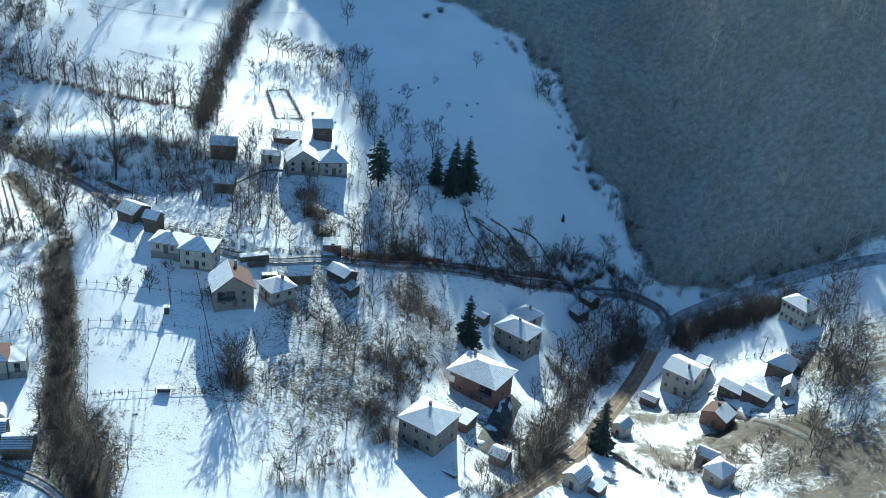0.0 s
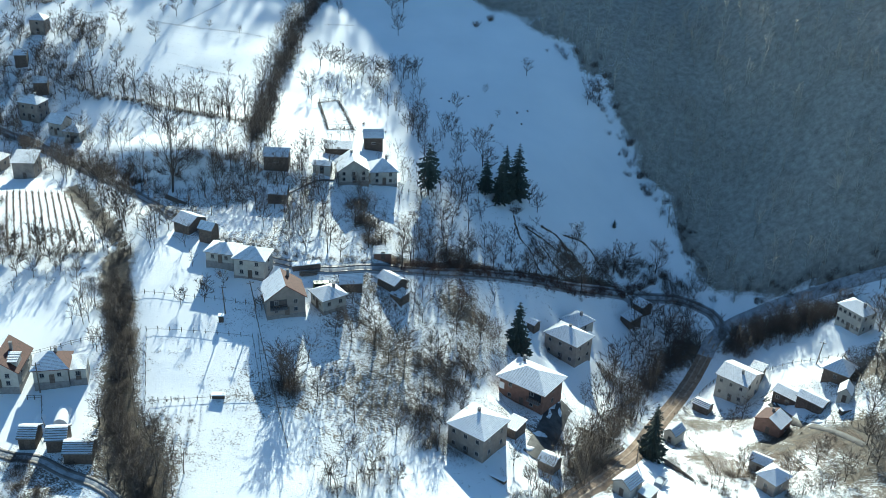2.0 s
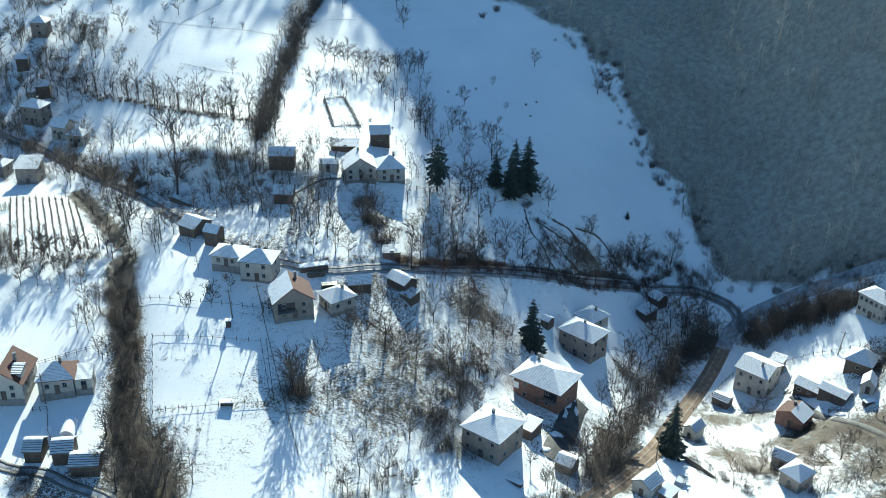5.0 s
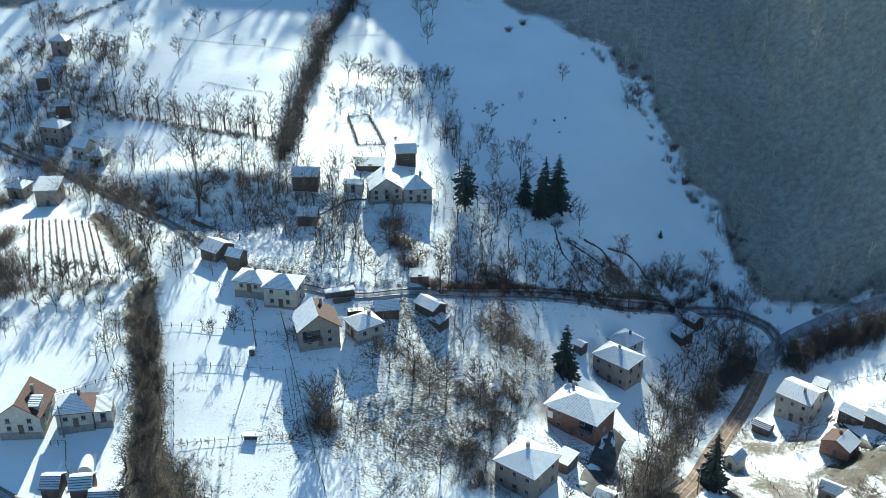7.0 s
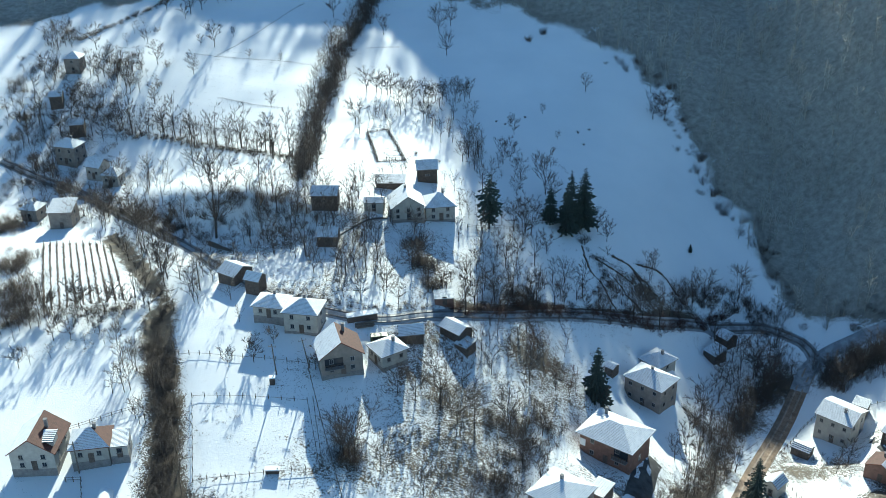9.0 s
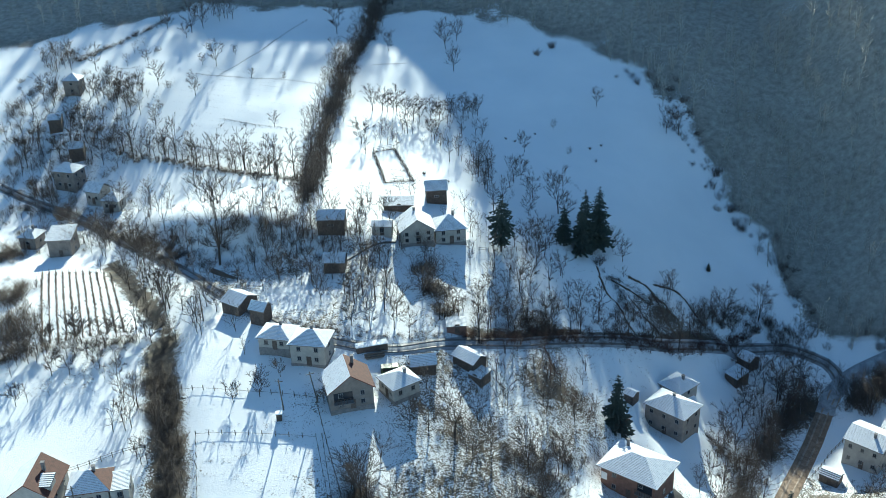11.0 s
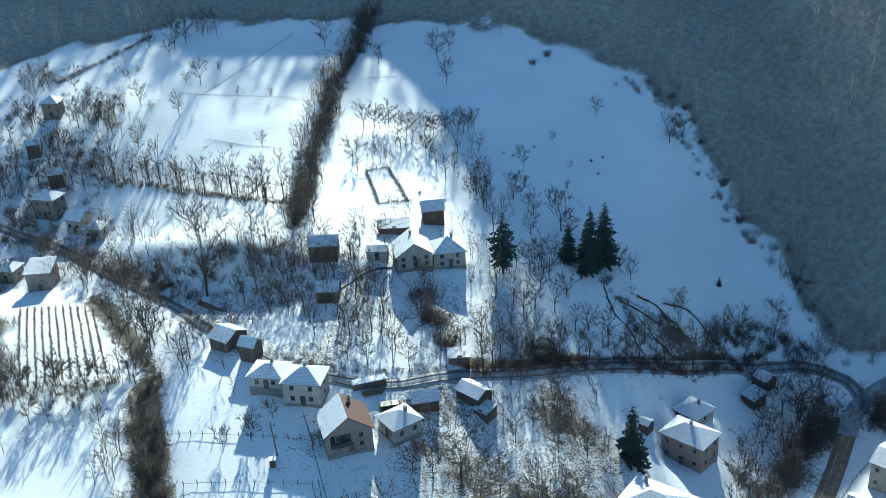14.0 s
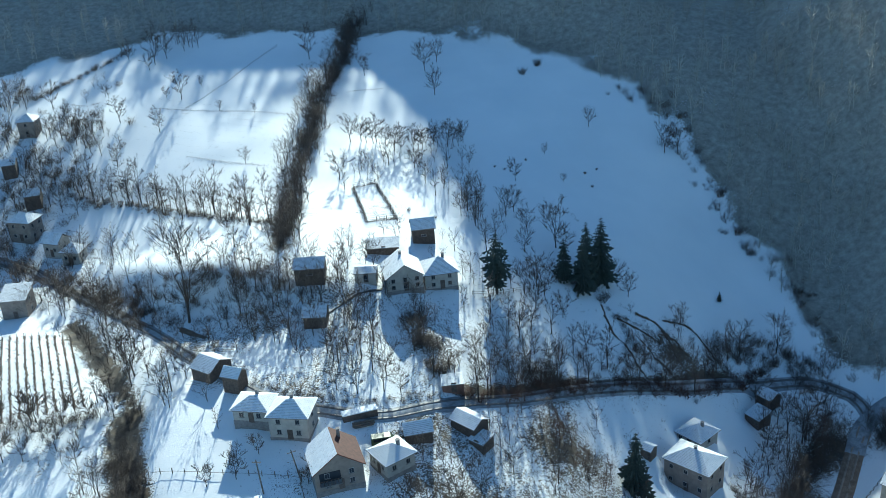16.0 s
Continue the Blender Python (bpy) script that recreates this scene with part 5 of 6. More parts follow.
thicket("margin_trees", clump([(-160, 360), (-156, 366), (-152, 358), (-112, 397), (-107, 398), (-104, 394), (-118, 399)], 4, 2.2, (0.6, 1.1)), TALL, TWIG, "leafless trees at the upper field's margin", "trees")
thicket("stubble", [(x, 300 + 0.42 * (-58 - x) + 3.4 * rng.randrange(11) + rng.gauss(0, .25), rng.uniform(.25, .5)) for x in (rng.uniform(-108, -58) for _ in range(760))], LOW, BRUSH, "faint rows of stubble through the upper field's snow", "stubble")

thicket("upper_lane_trees", [(rng.gauss(-110, 12), rng.gauss(266, 9), rng.uniform(.5, 1.05)) for _ in range(58)] + line_places([(-138, 289), (-122, 277), (-104, 259), (-90, 246)], 2.0, 3.0, (0.5, 1.0)), TALL, TWIG, "crowded leafless trees along the upper lane", "trees")
thicket("upper_lane_brush", line_places([(-140, 291), (-122, 280), (-102, 262), (-84, 244)], 0.5, 2.6, (0.5, 1.3)), BIG, BRUSH, "dark brush along the upper lane")
thicket("creek_foot_brush", clump([(33, 165), (30, 160), (27, 155), (24, 150), (20, 147), (35, 170), (29, 168)], 12, 1.8, (0.6, 1.4)), BIG, BRUSH, "dark brush crowding the lower creek")
thicket("creek_foot_trees", clump([(32, 163), (28, 157), (24, 151), (34, 168), (19, 147)], 3, 2.0, (0.6, 1.0)), TALL, TWIG, "leafless trees over the lower creek", "trees")
thicket("pen_trees", [(rng.uniform(-44, -8), rng.gauss(300, 7), rng.uniform(.35, .75)) for _ in range(30)] + [(rng.gauss(-8, 4), rng.uniform(256, 292), rng.uniform(.3, .7)) for _ in range(14)], TALL, TWIG, "thin leafless trees round the pen", "trees")
thicket("farm_trees", clump([(-34, 250), (-38, 256), (-27, 262), (-14, 255), (-11, 247), (-9, 252), (-29, 237)], 3, 1.8, (0.35, 0.8)), TALL, TWIG, "small leafless trees about the farm", "trees")

thicket("row_trees", line_places([(-122, 310), (-100, 301), (-79, 287), (-59, 272)], 1.7, 1.2, (0.5, 1.1)), TALL, TWIG, "thin leafless trees along the field's edge", "trees")

# ---- woods ----
def wood():
    """The leafless wood on the hills round the meadow, one mesh of many small trees."""
    r = random.Random(5)
    kinds = []
    for s in range(5):
        tr, cr = bare_tree(random.Random(100 + s), 10.0, 2.8, 8, 3, fork=0.12, fine=0)
        v, f = sticks(tr + [(a, b, ra * 2.4, rb * 2.4 if rb > 0.02 else rb) for a, b, ra, rb in cr], 3)
        kinds.append((np.array(v), np.array(f)))
    V, F, n, count = [], [], 0, 0
    while count < 1800:
        x, y = r.uniform(-230, 240), r.uniform(236, 470)
        if into_wood(x, y) < r.gauss(0, 2.5) or r.random() < max(0.0, (y - 400) / 260) or (x < -160 and r.random() < .5):
            continue
        if line_distance(x, y, LOWER_ROAD) < 4:
            continue
        v, f = r.choice(kinds)
        a, sc = r.uniform(0, 6.28), r.uniform(.55, 1.15)
        c, s = math.cos(a) * sc, math.sin(a) * sc
        V.append(np.stack([v[:, 0] * c - v[:, 1] * s + x, v[:, 0] * s + v[:, 1] * c + y, v[:, 2] * sc + top(x, y)], 1))
        F.append(f + n)
        n += len(v)
        count += 1
    # the trees of the ridge, whose shadows break up the edge of the shade
    for k in range(420):
        x, y = r.uniform(-170, 60), r.gauss(640, 12)
        v, f = r.choice(kinds)
        a, sc = r.uniform(0, 6.28), r.uniform(.8, 1.7)
        c, s = math.cos(a) * sc, math.sin(a) * sc
        V.append(np.stack([v[:, 0] * c - v[:, 1] * s + x, v[:, 0] * s + v[:, 1] * c + y, v[:, 2] * sc + top(x, y)], 1))
        F.append(f + n)
        n += len(v)
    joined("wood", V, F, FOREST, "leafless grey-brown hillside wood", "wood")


wood()


# ---- fences, vines, poles ----
def post_mesh(h, r):
    bm = bmesh.new()
    box(bm, -r, -r, -0.3, r, r, h)
    me = bpy.data.meshes.new("post")
    bm.to_mesh(me)
    bm.free()
    me.materials.append(TIMBER)
    return me


POST = post_mesh(1.15, 0.06)
STAKE = post_mesh(0.9, 0.035)


def fence(points, every, label, rails=2, group="fences"):
    root = new("fence")
    p0 = points[0]
    z0 = top(*p0)
    root.matrix_basis = pose(p0[0], p0[1], z0)
    tagged(root, label, "fence", group)
    places = []
    for a, b in zip(points, points[1:]):
        n = max(1, round(math.dist(a, b) / every))
        places += [(a[0] + (b[0] - a[0]) * k / n, a[1] + (b[1] - a[1]) * k / n) for k in range(n)]
    places.append(points[-1])
    for x, y in places:
        ob = new("post", POST)
        ob.parent = root
        ob.matrix_basis = pose(x - p0[0], y - p0[1], top(x, y) - z0, 0, 0, rng.uniform(0, 90))
    for k in range(rails):
        for a, b in zip(places, places[1:]):
            seg = [(Vector((a[0] - p0[0], a[1] - p0[1], top(*a) - z0 + 0.5 + 0.5 * k)), Vector((b[0] - p0[0], b[1] - p0[1], top(*b) - z0 + 0.5 + 0.5 * k)), 0.035, 0.035)]
            ob = new("rail", raw_mesh("rail", sticks(seg, 4), TIMBER))
            ob.parent = root
    return root


PEN, FIELD = [(-39.7, 289.3), (-34.3, 292.2), (-27.7, 272.1), (-34.7, 269.8)], [(-61.9, 178.2), (-39.2, 177.4), (-34.5, 161.4), (-56.6, 157.7)]
fence(PEN + PEN[:1], 2.5, "square dark wooden pen fence on the snowy slope", 3)
thicket("pen_brush", [q for a, b in zip(PEN, PEN[1:] + PEN[:1]) for q in line_places([a, b], 0.14, 0.12, (0.8, 1.4))], LOW, TWIG, "dark dead growth along the pen fence")
fence(FIELD + FIELD[:1], 2.6, "post and rail fence round the snowy field", 1)
fence([(-40.1, 185.1), (-35.6, 171.9), (-31.3, 159.7), (-27.6, 149.4)], 2.2, "long dark fence beside the path")
fence([(-38.1, 177.6), (-34.1, 162.0)], 2.2, "dark fence at the field's corner", 1)
fence([(-67.7, 190.3), (-60.9, 189.3), (-40.2, 186.8)], 2.4, "fence between the gardens and the field", 1)
fence([(85.3, 226.0), (93.9, 222.7), (102.2, 216.2)], 2.2, "fence along the snowy garden", 1)
fence([(-83.5, 169.7), (-76.2, 173.3), (-69.1, 176.3)], 2.2, "dark fence beyond the stream")
fence([(78.8, 229.3), (71.2, 221.2), (60.8, 207.3)], 2.0, "roadside fence above the creek")


PLOT_SOIL = grainy("dry_brown_soil", (0.09, 0.067, 0.049), (0.25, 0.195, 0.145), 2.2, 0.95, 0.4, 0.0, 6.0, 0.4)
SOIL = grainy("damp_brown_soil", (0.06, 0.045, 0.033), (0.16, 0.12, 0.085), 2.0, 0.95, 0.4)


def vine_row(a, b):
    root = new("vine_row")
    z0 = top(*a)
    root.matrix_basis = pose(a[0], a[1], z0)
    tagged(root, "row of bare vines on stakes in snow", "vines", "vineyard rows")
    n = max(3, round(math.dist(a, b) / 3.0))
    for k in range(n + 1):
        x, y = a[0] + (b[0] - a[0]) * k / n, a[1] + (b[1] - a[1]) * k / n
        ob = new("stake", STAKE)
        ob.parent = root
        ob.matrix_basis = pose(x - a[0], y - a[1], top(x, y) - z0)
    seg = []
    for k in range(n * 7):
        t = rng.random()
        x, y = a[0] + (b[0] - a[0]) * t, a[1] + (b[1] - a[1]) * t
        p = Vector((x - a[0] + rng.gauss(0, .16), y - a[1], top(x, y) - z0))
        q = p + Vector((rng.uniform(-.4, .4), rng.uniform(-.6, .6), rng.uniform(.25, .8)))
        seg += [(p, q, 0.04, 0.03), (q, q + Vector((rng.uniform(-.3, .3), rng.uniform(-.6, .6), rng.uniform(-.3, .2))), 0.034, 0.02)]
    bm = bmesh.new()
    rows = []
    for k in range(n * 6 + 1):
        x, y = a[0] + (b[0] - a[0]) * k / (6 * n), a[1] + (b[1] - a[1]) * k / (6 * n)
        w, c = 0.04 + 0.24 * rng.random() ** 1.4, rng.gauss(0, .12)
        rows.append([bm.verts.new((x - a[0] + s, y - a[1], top(x + s, y) - z0 + lift)) for s, lift in ((c - w - .2, -.12), (c - w, .07), (c + w, .07), (c + w + .2, -.12))])
    for q, r in zip(rows, rows[1:]):
        for k in range(3):
            bm.faces.new((q[k], q[k + 1], r[k + 1], r[k]))
    bmesh.ops.recalc_face_normals(bm, faces=bm.faces)
    part("furrow", bm, PLOT_SOIL, root, "bare brown soil under the vines")
    ob = tagged(new("vine", raw_mesh("vine", sticks(seg, 3), TWIG)), kind="stuff")
    ob.parent = root


VINES = [(-118.7, 244.7), (-100.6, 242.6), (-85.9, 210.7), (-103.6, 208.6)]
for k in range(11):
    t = k / 10
    vine_row(tuple(VINES[0][i] + (VINES[1][i] - VINES[0][i]) * t for i in (0, 1)), tuple(VINES[3][i] + (VINES[2][i] - VINES[3][i]) * t for i in (0, 1)))


def utility_pole(x, y, h=7.5, lean=0.0):
    root = new("utility_pole")
    root.matrix_basis = pose(x, y, top(x, y), 0, lean, rng.uniform(-20, 20))
    tagged(root, "dark wooden utility pole with a crossarm", "pole", "utility poles")
    for nm, seg, sides in (("shaft", [(Vector((0, 0, -0.4)), Vector((0, 0, h)), 0.15, 0.1)], 8), ("crossarm", [(Vector((-.8, 0.1, h - .6)), Vector((.8, 0.1, h - .6)), 0.07, 0.07)], 4)):
        ob = new(nm, raw_mesh(nm, sticks(seg, sides), TIMBER))
        ob.parent = root
    for s in (-.7, 0, .7):
        ob = new("insulator", raw_mesh("insulator", sticks([(Vector((s, .1, h - .55)), Vector((s, .1, h - .25)), .05, .03)], 6), FRAME))
        ob.parent = root


for x, y, lean in [(-68.7, 212.0, 0), (-46.3, 183.9, -3), (-40.2, 186.4, -8), (98.0, 217.8, 4), (44.4, 173.1, 0), (-77.7, 159.4, 0)]:
    utility_pole(x, y, 7.0, lean)


# ---- vehicles, stores, small things ----
def wheel(parent, x, y, r):
    bm = bmesh.new()
    bmesh.ops.create_cone(bm, cap_ends=True, segments=14, radius1=r, radius2=r, depth=0.2, matrix=Matrix.Translation((x, y, r)) @ Matrix.Rotation(radians(90), 4, 'X'))
    w = part("wheel", bm, TYRE, parent)
    bm = bmesh.new()
    bmesh.ops.create_cone(bm, cap_ends=True, segments=10, radius1=r * .55, radius2=r * .55, depth=0.23, matrix=Matrix.Translation((x, y, r)) @ Matrix.Rotation(radians(90), 4, 'X'))
    part("rim", bm, STEEL, w)


TYRE = material("black_rubber", (0.02, 0.02, 0.02), 0.8)
STEEL = material("dull_steel", (0.4, 0.4, 0.42), 0.4, 0.9)
GREEN_PAINT = material("green_van_paint", (0.07, 0.10, 0.05), 0.4)
SILVER = material("silver_car_paint", (0.35, 0.37, 0.4), 0.3, 0.5)


def vehicle(name, label, x, y, yaw, prof, glass, wide, paint, snowy, category):
    root = new(name)
    root.matrix_basis = pose(x, y, top(x, y) + 0.05, 0, 0, yaw)
    tagged(root, label, category)
    bm = bmesh.new()
    sides = [[bm.verts.new((px, s * wide / 2 * (1.0 if pz < 1.0 else 0.88), pz)) for px, pz in prof] for s in (-1, 1)]
    n = len(prof)
    for i in range(n):
        j = (i + 1) % n
        bm.faces.new((sides[0][i], sides[0][j], sides[1][j], sides[1][i]))
    bm.faces.new(sides[0][::-1])
    bm.faces.new(sides[1])
    bmesh.ops.recalc_face_normals(bm, faces=bm.faces)
    part("body", bm, paint, root)
    for gx0, gx1, gz0, gz1 in glass:
        for s in (-1, 1):
            bm = bmesh.new()
            yy = s * wide / 2 * 0.97
            box(bm, gx0, min(yy, yy - s * .12), gz0, gx1, max(yy, yy - s * .12), gz1)
            part("side_window", bm, GLASS, root)
    for wx in (prof[0][0] + .8, prof[1][0] - .8):
        for s in (-1, 1):
            wheel(root, wx, s * (wide / 2 - .08), 0.33)
    if snowy:
        hi = max(p[1] for p in prof)
        xs = [p[0] for p in prof if p[1] > hi - .05]
        bm = bmesh.new()
        box(bm, min(xs), -wide / 2 * .86, hi + .004, max(xs), wide / 2 * .86, hi + .12)
        bmesh.ops.bevel(bm, geom=list(bm.edges), offset=.04, segments=2, affect='EDGES')
        part("snow_cover", bm, SNOW, root, "snow lying on the roof")


vehicle("van", "green van under a snow-covered roof beside the house", -26.6, 195.6, 12, [(-2.3, .35), (2.3, .35), (2.3, 1.0), (1.7, 1.15), (1.25, 1.9), (-2.2, 1.95), (-2.3, 1.0)], [(-1.9, -.6, 1.2, 1.7), (-.4, 1.2, 1.2, 1.7)], 1.8, GREEN_PAINT, True, "van")
vehicle("car", "silver car parked beside the roadside shed", 47.6, 164.0, 60, [(-2.0, .3), (2.0, .3), (2.0, .75), (1.0, .95), (.4, 1.4), (-1.3, 1.42), (-1.9, .95)], [(-1.2, -.4, 1.0, 1.33), (-.3, .5, 1.0, 1.33)], 1.7, SILVER, False, "car")


def log_pile(x, y, yaw, length, rows):
    root = new("log_pile")
    root.matrix_basis = pose(x, y, top(x, y), 0, 0, yaw)
    tagged(root, "pile of cut logs dusted with snow", "logs")
    for i in range(rows):
        for k in range(rows - i):
            bm = bmesh.new()
            bmesh.ops.create_cone(bm, cap_ends=True, segments=8, radius1=.2, radius2=.17, depth=length * rng.uniform(.85, 1.05), matrix=Matrix.Translation((0, (k + i * .5) * .42 - rows * .2, .2 + i * .35)) @ Matrix.Rotation(radians(90), 4, 'Y'))
            part("log", bm, TIMBER, root)


log_pile(-71.0, 235.0, -35, 4.5, 3)
log_pile(-68.0, 232.5, -30, 4.0, 2)
log_pile(-30.5, 199.5, 15, 4.0, 3)


def covered_stack(x, y, yaw, w, d, h, label):
    root = new("covered_stack")
    root.matrix_basis = pose(x, y, top(x, y), 0, 0, yaw)
    tagged(root, label, "wood stack")
    bm = bmesh.new()
    box(bm, -w / 2, -d / 2, -.4, w / 2, d / 2, h)
    part("timber_block", bm, BOARDS, root)
    bm = bmesh.new()
    box(bm, -w / 2 - .15, -d / 2 - .15, h + .004, w / 2 + .15, d / 2 + .15, h + .2)
    bmesh.ops.bevel(bm, geom=list(bm.edges), offset=.07, segments=2, affect='EDGES')
    part("snow_cover", bm, SNOW, root, "thick snow lying on top")


covered_stack(-31.3, 201.5, 18, 6.4, 1.6, 1.2, "long low covered stack under snow beside the lane")
covered_stack(-42.8, 160.3, 4, 2.4, 1.0, 0.7, "low wooden stand under snow at the fence")
# a plain snow-topped block stands in for a greenish machine here
covered_stack(-46.7, 181.6, 10, 1.0, 1.0, 1.4, "dark upright block in place of a greenish machine in the field")


def tunnel(x, y, yaw, r, length):
    bm = bmesh.new()
    n = 12
    ends = [[bm.verts.new((r * math.cos(math.pi * k / n), s * length / 2, r * math.sin(math.pi * k / n) * 1.1)) for k in range(n + 1)] for s in (-1, 1)]
    for k in range(n):
        bm.faces.new((ends[0][k], ends[0][k + 1], ends[1][k + 1], ends[1][k]))
    bm.faces.new(ends[0]), bm.faces.new(ends[1][::-1]), bm.faces.new((ends[0][0], ends[1][0], ends[1][n], ends[0][n]))
    bmesh.ops.recalc_face_normals(bm, faces=bm.faces)
    ob = part("polytunnel", bm, SNOW, None, smooth=False)
    ob.matrix_basis = pose(x, y, top(x, y) - .1, 0, 0, yaw)
    tagged(ob, "rounded white snow-covered garden polytunnel", "polytunnel", "polytunnels")


tunnel(-74.9, 151.2, 8, 1.0, 3.6)
tunnel(-71.0, 152.8, 8, 1.4, 4.6)

# ---- slipped bank, tilled plots, footbridge ----
def earth_scar(points, wide, tall, label):
    """A ragged ridge of bare clods along the torn edge of a slipped bank."""
    bm = bmesh.new()
    rows = []
    line = smooth_line(points, 0.45)
    for i, p in enumerate(line):
        d = (line[min(i + 1, len(line) - 1)] - line[max(i - 1, 0)]).normalized()
        n = Vector((-d.y, d.x, 0))
        w, h, c = wide * rng.uniform(.25, 1.0), tall * rng.uniform(.05, 1.0), rng.gauss(0, wide * .3)
        row = []
        for k, lift in ((-w - .15, -.12), (-w * .5, h), (w * .5, h * rng.uniform(.5, 1)), (w + .15, -.12)):
            q = p + n * (c + k)
            row.append(bm.verts.new((q.x, q.y, top(q.x, q.y) + lift)))
        rows.append(row)
    for a, b in zip(rows, rows[1:]):
        for k in range(3):
            bm.faces.new((a[k], a[k + 1], b[k + 1], b[k]))
    bmesh.ops.recalc_face_normals(bm, faces=bm.faces)
    tagged(part("earth_scar", bm, SOIL, None), label, "bank", kind="structure")


for p, w in (([(22.6, 250.3), (25.4, 250.0), (28.3, 250.0), (31.1, 249.8), (32.5, 249.4), (33.1, 251.6)], .4),
             ([(27.3, 254.6), (31.0, 255.1), (33.2, 254.8), (34.4, 253.1), (36.6, 252.8), (37.8, 251.1), (39.9, 250.1)], .7),
             ([(34.2, 256.9), (36.6, 257.9), (39.0, 259.0), (41.2, 259.0), (43.0, 258.0), (44.8, 255.8), (46.6, 253.6)], .45),
             ([(19.3, 252.5), (20.2, 247.2), (21.3, 244.3), (23.2, 243.0), (24.4, 241.2), (25.5, 238.5), (27.3, 236.5)], .55),
             ([(27.5, 247.2), (29.2, 245.8), (30.4, 244.1), (32.4, 243.1), (33.9, 241.8)], .5),
             ([(33.6, 254.0), (35.4, 250.6), (36.4, 247.2), (38.6, 245.2)], .6)):
    earth_scar(p, w * 0.75, 0.45, "ragged dark earth scar on the slipped snowy bank")


def tilled_plot(corners, rows, label):
    """Brown furrows showing between ridges of snow, side by side across a four-cornered plot."""
    a, b, c, d = (Vector((*q, 0)) for q in corners)
    bm = bmesh.new()
    for i in range(rows):
        t = (i + .5) / rows
        p, q = a.lerp(b, t), d.lerp(c, t)
        n = max(6, int((q - p).length / .5))
        side = (b - a).normalized()
        prev = None
        for k in range(n + 1):
            o = p.lerp(q, k / n) + side * rng.gauss(0, .08)
            w = (b - a).length / rows * rng.uniform(.04, .4)
            row = []
            for s, lift in ((-w - .1, -.12), (-w, .07), (w, .07), (w + .1, -.12)):
                v = o + side * s
                row.append(bm.verts.new((v.x, v.y, top(v.x, v.y) + lift)))
            if prev and rng.random() < .96:
                for j in range(3):
                    bm.faces.new((prev[j], prev[j + 1], row[j + 1], row[j]))
            prev = row
    bmesh.ops.recalc_face_normals(bm, faces=bm.faces)
    tagged(part("tilled_plot", bm, PLOT_SOIL, None), label, "plot", kind="structure")


tilled_plot([(83.7, 189.0), (91.5, 189.6), (93.6, 182.0), (85.6, 175.6)], 22, "tilled garden plot, brown furrows between ridges of snow")
tilled_plot([(92.2, 190.0), (96.2, 187.0), (97.2, 181.0), (94.4, 182.4)], 9, "narrow tilled strip with brown furrows in snow")
tilled_plot([(76.0, 186.0), (82.0, 184.0), (83.6, 174.0), (78.2, 176.0)], 15, "stubbled vegetable plot half under snow")
tilled_plot([(62.0, 186.0), (71.0, 182.0), (70.0, 172.0), (61.5, 174.0)], 17, "trodden garden with dark stalk rows through the snow")


def snow_patch(x, y, a, b, yaw):
    """A low irregular cake of old snow left on dark ground."""
    bm = bmesh.new()
    c, sn = math.cos(radians(yaw)), math.sin(radians(yaw))
    rings = []
    for f, lift in ((1.0, -.1), (.86, .2), (.45, .26)):
        ring = []
        for k in range(18):
            u = 6.283 * k / 18
            wob = 1 + .16 * math.sin(3 * u + x) + .1 * math.sin(5 * u + y)
            dx, dy = a * f * wob * math.cos(u), b * f * wob * math.sin(u)
            q = (x + dx * c - dy * sn, y + dx * sn + dy * c)
            ring.append(bm.verts.new((*q, top(*q) + lift)))
        rings.append(ring)
    for r0, r1 in zip(rings, rings[1:]):
        for k in range(18):
            bm.faces.new((r0[k], r0[(k + 1) % 18], r1[(k + 1) % 18], r1[k]))
    bm.faces.new(rings[-1])
    bmesh.ops.recalc_face_normals(bm, faces=bm.faces)
    tagged(part("snow_patch", bm, SNOW, None, smooth=True), "low cake of old snow on the dark yard", "snow", "snow patches")


for q in ((22.4, 169.8, 1.9, 1.0, 30), (28.6, 171.0, 2.6, 1.3, 55), (19.4, 163.2, 1.4, .8, 20), (86.5, 209.8, 1.6, .9, -40), (90.8, 195.0, 2.0, 1.0, -50), (84.2, 203.6, 1.2, .7, 10)):
    snow_patch(*q)


def footbridge(x, y, yaw, length):
    root = new("footbridge")
    c, s = math.cos(radians(yaw)) * length / 2, math.sin(radians(yaw)) * length / 2
    z = max(top(x + c, y + s), top(x - c, y - s), top(x, y)) + .12
    root.matrix_basis = pose(x, y, z, 0, 0, yaw)
    tagged(root, "plank footbridge with timber rails over the creek", "bridge")
    for s in (-.8, .8):
        bm = bmesh.new()
        box(bm, -length / 2, s - .12, -.6, length / 2, s + .12, -.004)
        part("beam", bm, TIMBER, root)
        for k in range(5):
            px = -length / 2 + length * (k + .5) / 5
            bm = bmesh.new()
            box(bm, px - .06, s - .06, .064, px + .06, s + .06, 1.0)
            part("post", bm, TIMBER, root)
        bm = bmesh.new()
        box(bm, -length / 2, s - .07, 1.004, length / 2, s + .07, 1.14)
        part("rail", bm, TIMBER, root)
    n = int(length / .3)
    for k in range(n):
        bm = bmesh.new()
        box(bm, -length / 2 + k * .3 + .01, -.95, 0, -length / 2 + k * .3 + .28, .95, .06)
        part("plank", bm, TIMBER, root)


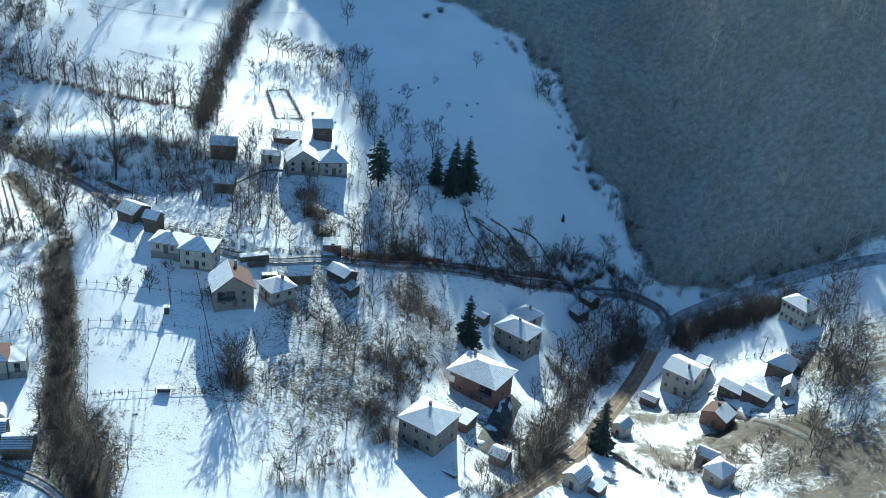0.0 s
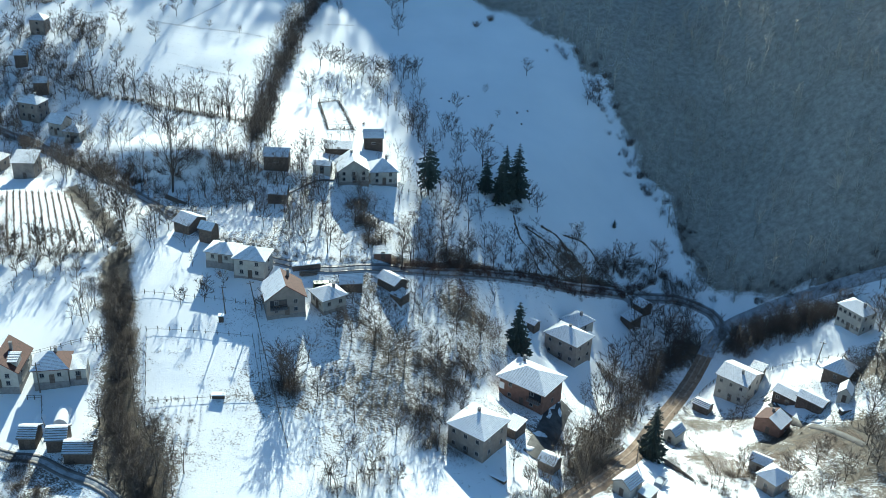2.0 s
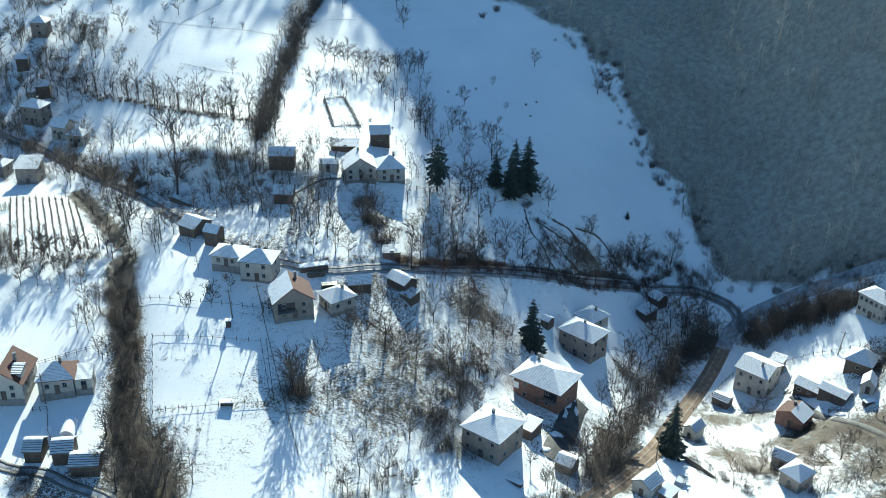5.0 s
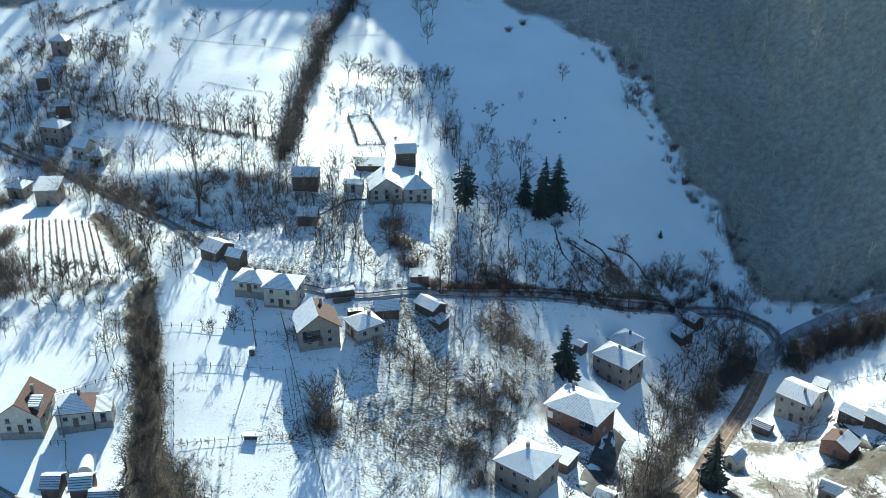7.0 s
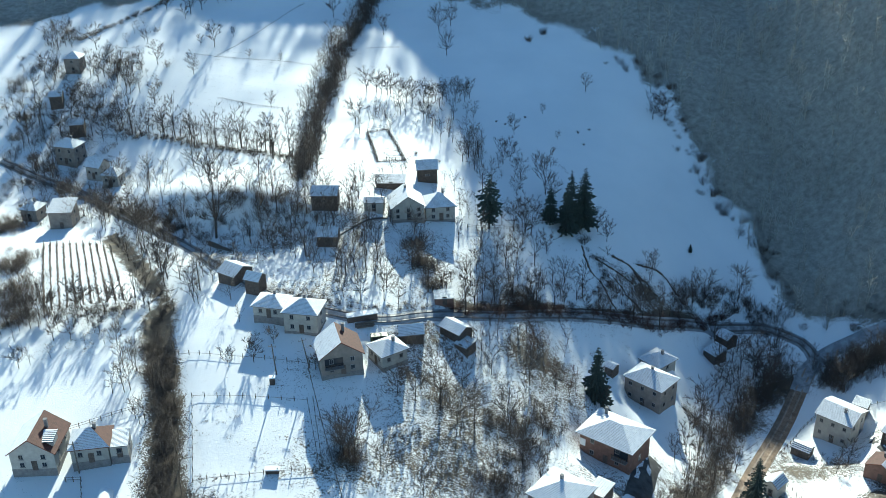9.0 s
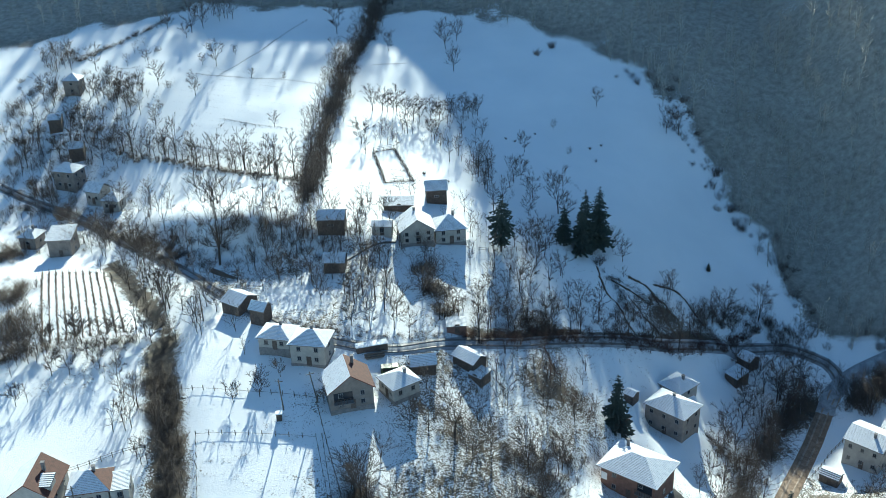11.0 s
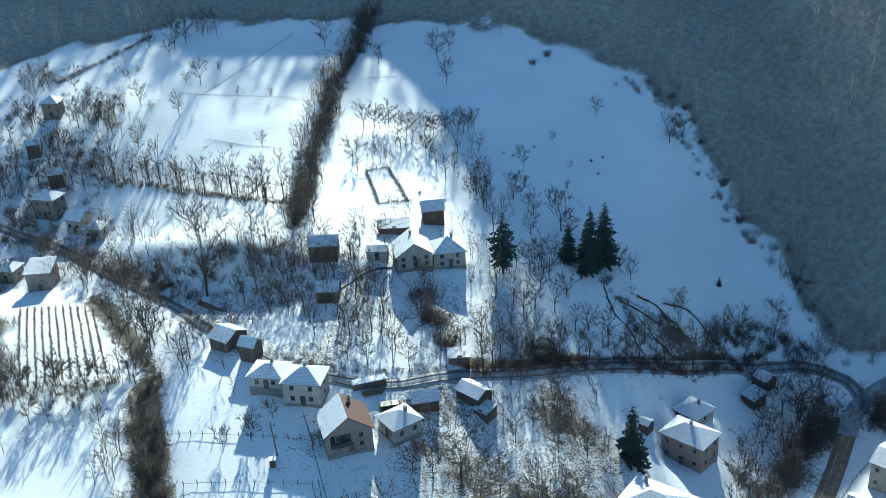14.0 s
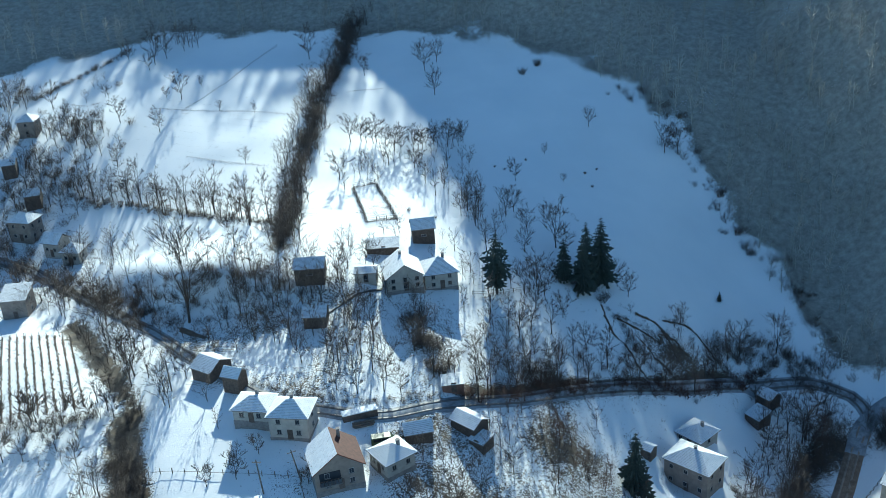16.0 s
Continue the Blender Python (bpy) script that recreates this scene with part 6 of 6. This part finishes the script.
footbridge(37.6, 170.2, 43, 8.0)
log_pile(52.8, 174.8, 130, 4.5, 3)
log_pile(55.2, 171.0, 125, 3.5, 2)
covered_stack(12.6, 150.8, -32, 3.4, 1.0, .5, "low stack of planks under thin snow beside the house")
covered_stack(93.5, 206.8, 40, 2.0, 1.4, 1.0, "covered woodstack under snow by the stable")
covered_stack(97.0, 194.5, 20, 2.6, 1.2, .9, "covered woodstack under snow in the yard")
fence([(97.2, 208.2), (101.4, 214.1), (104.2, 215.4), (111.9, 211.7)], 1.6, "dark board fence round the upper yard", 3)
fence([(-79.4, 157.3), (-76.7, 157.5), (-74.4, 151.5), (-72.4, 148.5)], 1.8, "dark garden fence below the white houses")
fence([(-9.9, 241.6), (-3.2, 244.7), (3.7, 249.2), (11.0, 255.5)], 2.4, "wooden fence across the slope below the meadow")
fence([(61.0, 195.5), (62.6, 187.9), (63.1, 180.0), (62.8, 174.0)], 2.0, "low dark fence across the snowy garden", 1)
fence([(92.2, 192.5), (96.6, 189.0), (99.6, 181.5)], 1.8, "low fence beside the tilled plot", 2)

# ---- trodden paths and yards ----
for p, w, label in (([(84.8, 212.0), (84.4, 207.0), (86.2, 200.5), (89.6, 193.0), (92.6, 188.5), (96.4, 180.0)], 1.8, "dark thawed farmyard beside the stables"),
                    ([(-40.3, 233.1), (-34.1, 238.1), (-29.3, 239.6)], 0.5, "trodden path to the farmhouse")):
    ribbon("path", p, w, YARD, 0.1, label, category="path")
for p, label in (([(66.1, 211.5), (64.3, 200.1), (65.4, 190.0), (69.2, 184.7), (73.3, 183.7)], "line of dead stalks across the snowy garden"),
                 ([(79.9, 186.4), (85.0, 176.4), (91.2, 174.6)], "dead growth along the tilled plot"),
                 ([(84.9, 191.0), (90.7, 189.4), (93.8, 180.4)], "dead growth at the tilled plot's margin"),
                 ([(-57.3, 251.4), (-55.2, 241.8), (-49.8, 234.9), (-46.4, 217.8), (-42.5, 211.9)], "dark growth lining the ditch to the lane"),
                 ([(11.7, 213.1), (14.2, 210.4), (17.0, 208.2)], "dark growth in a short ditch")):
    thicket("ditch_growth", line_places(p, 0.3, 0.22, (0.35, 0.9)), LOW, BRUSH, label, "growth")
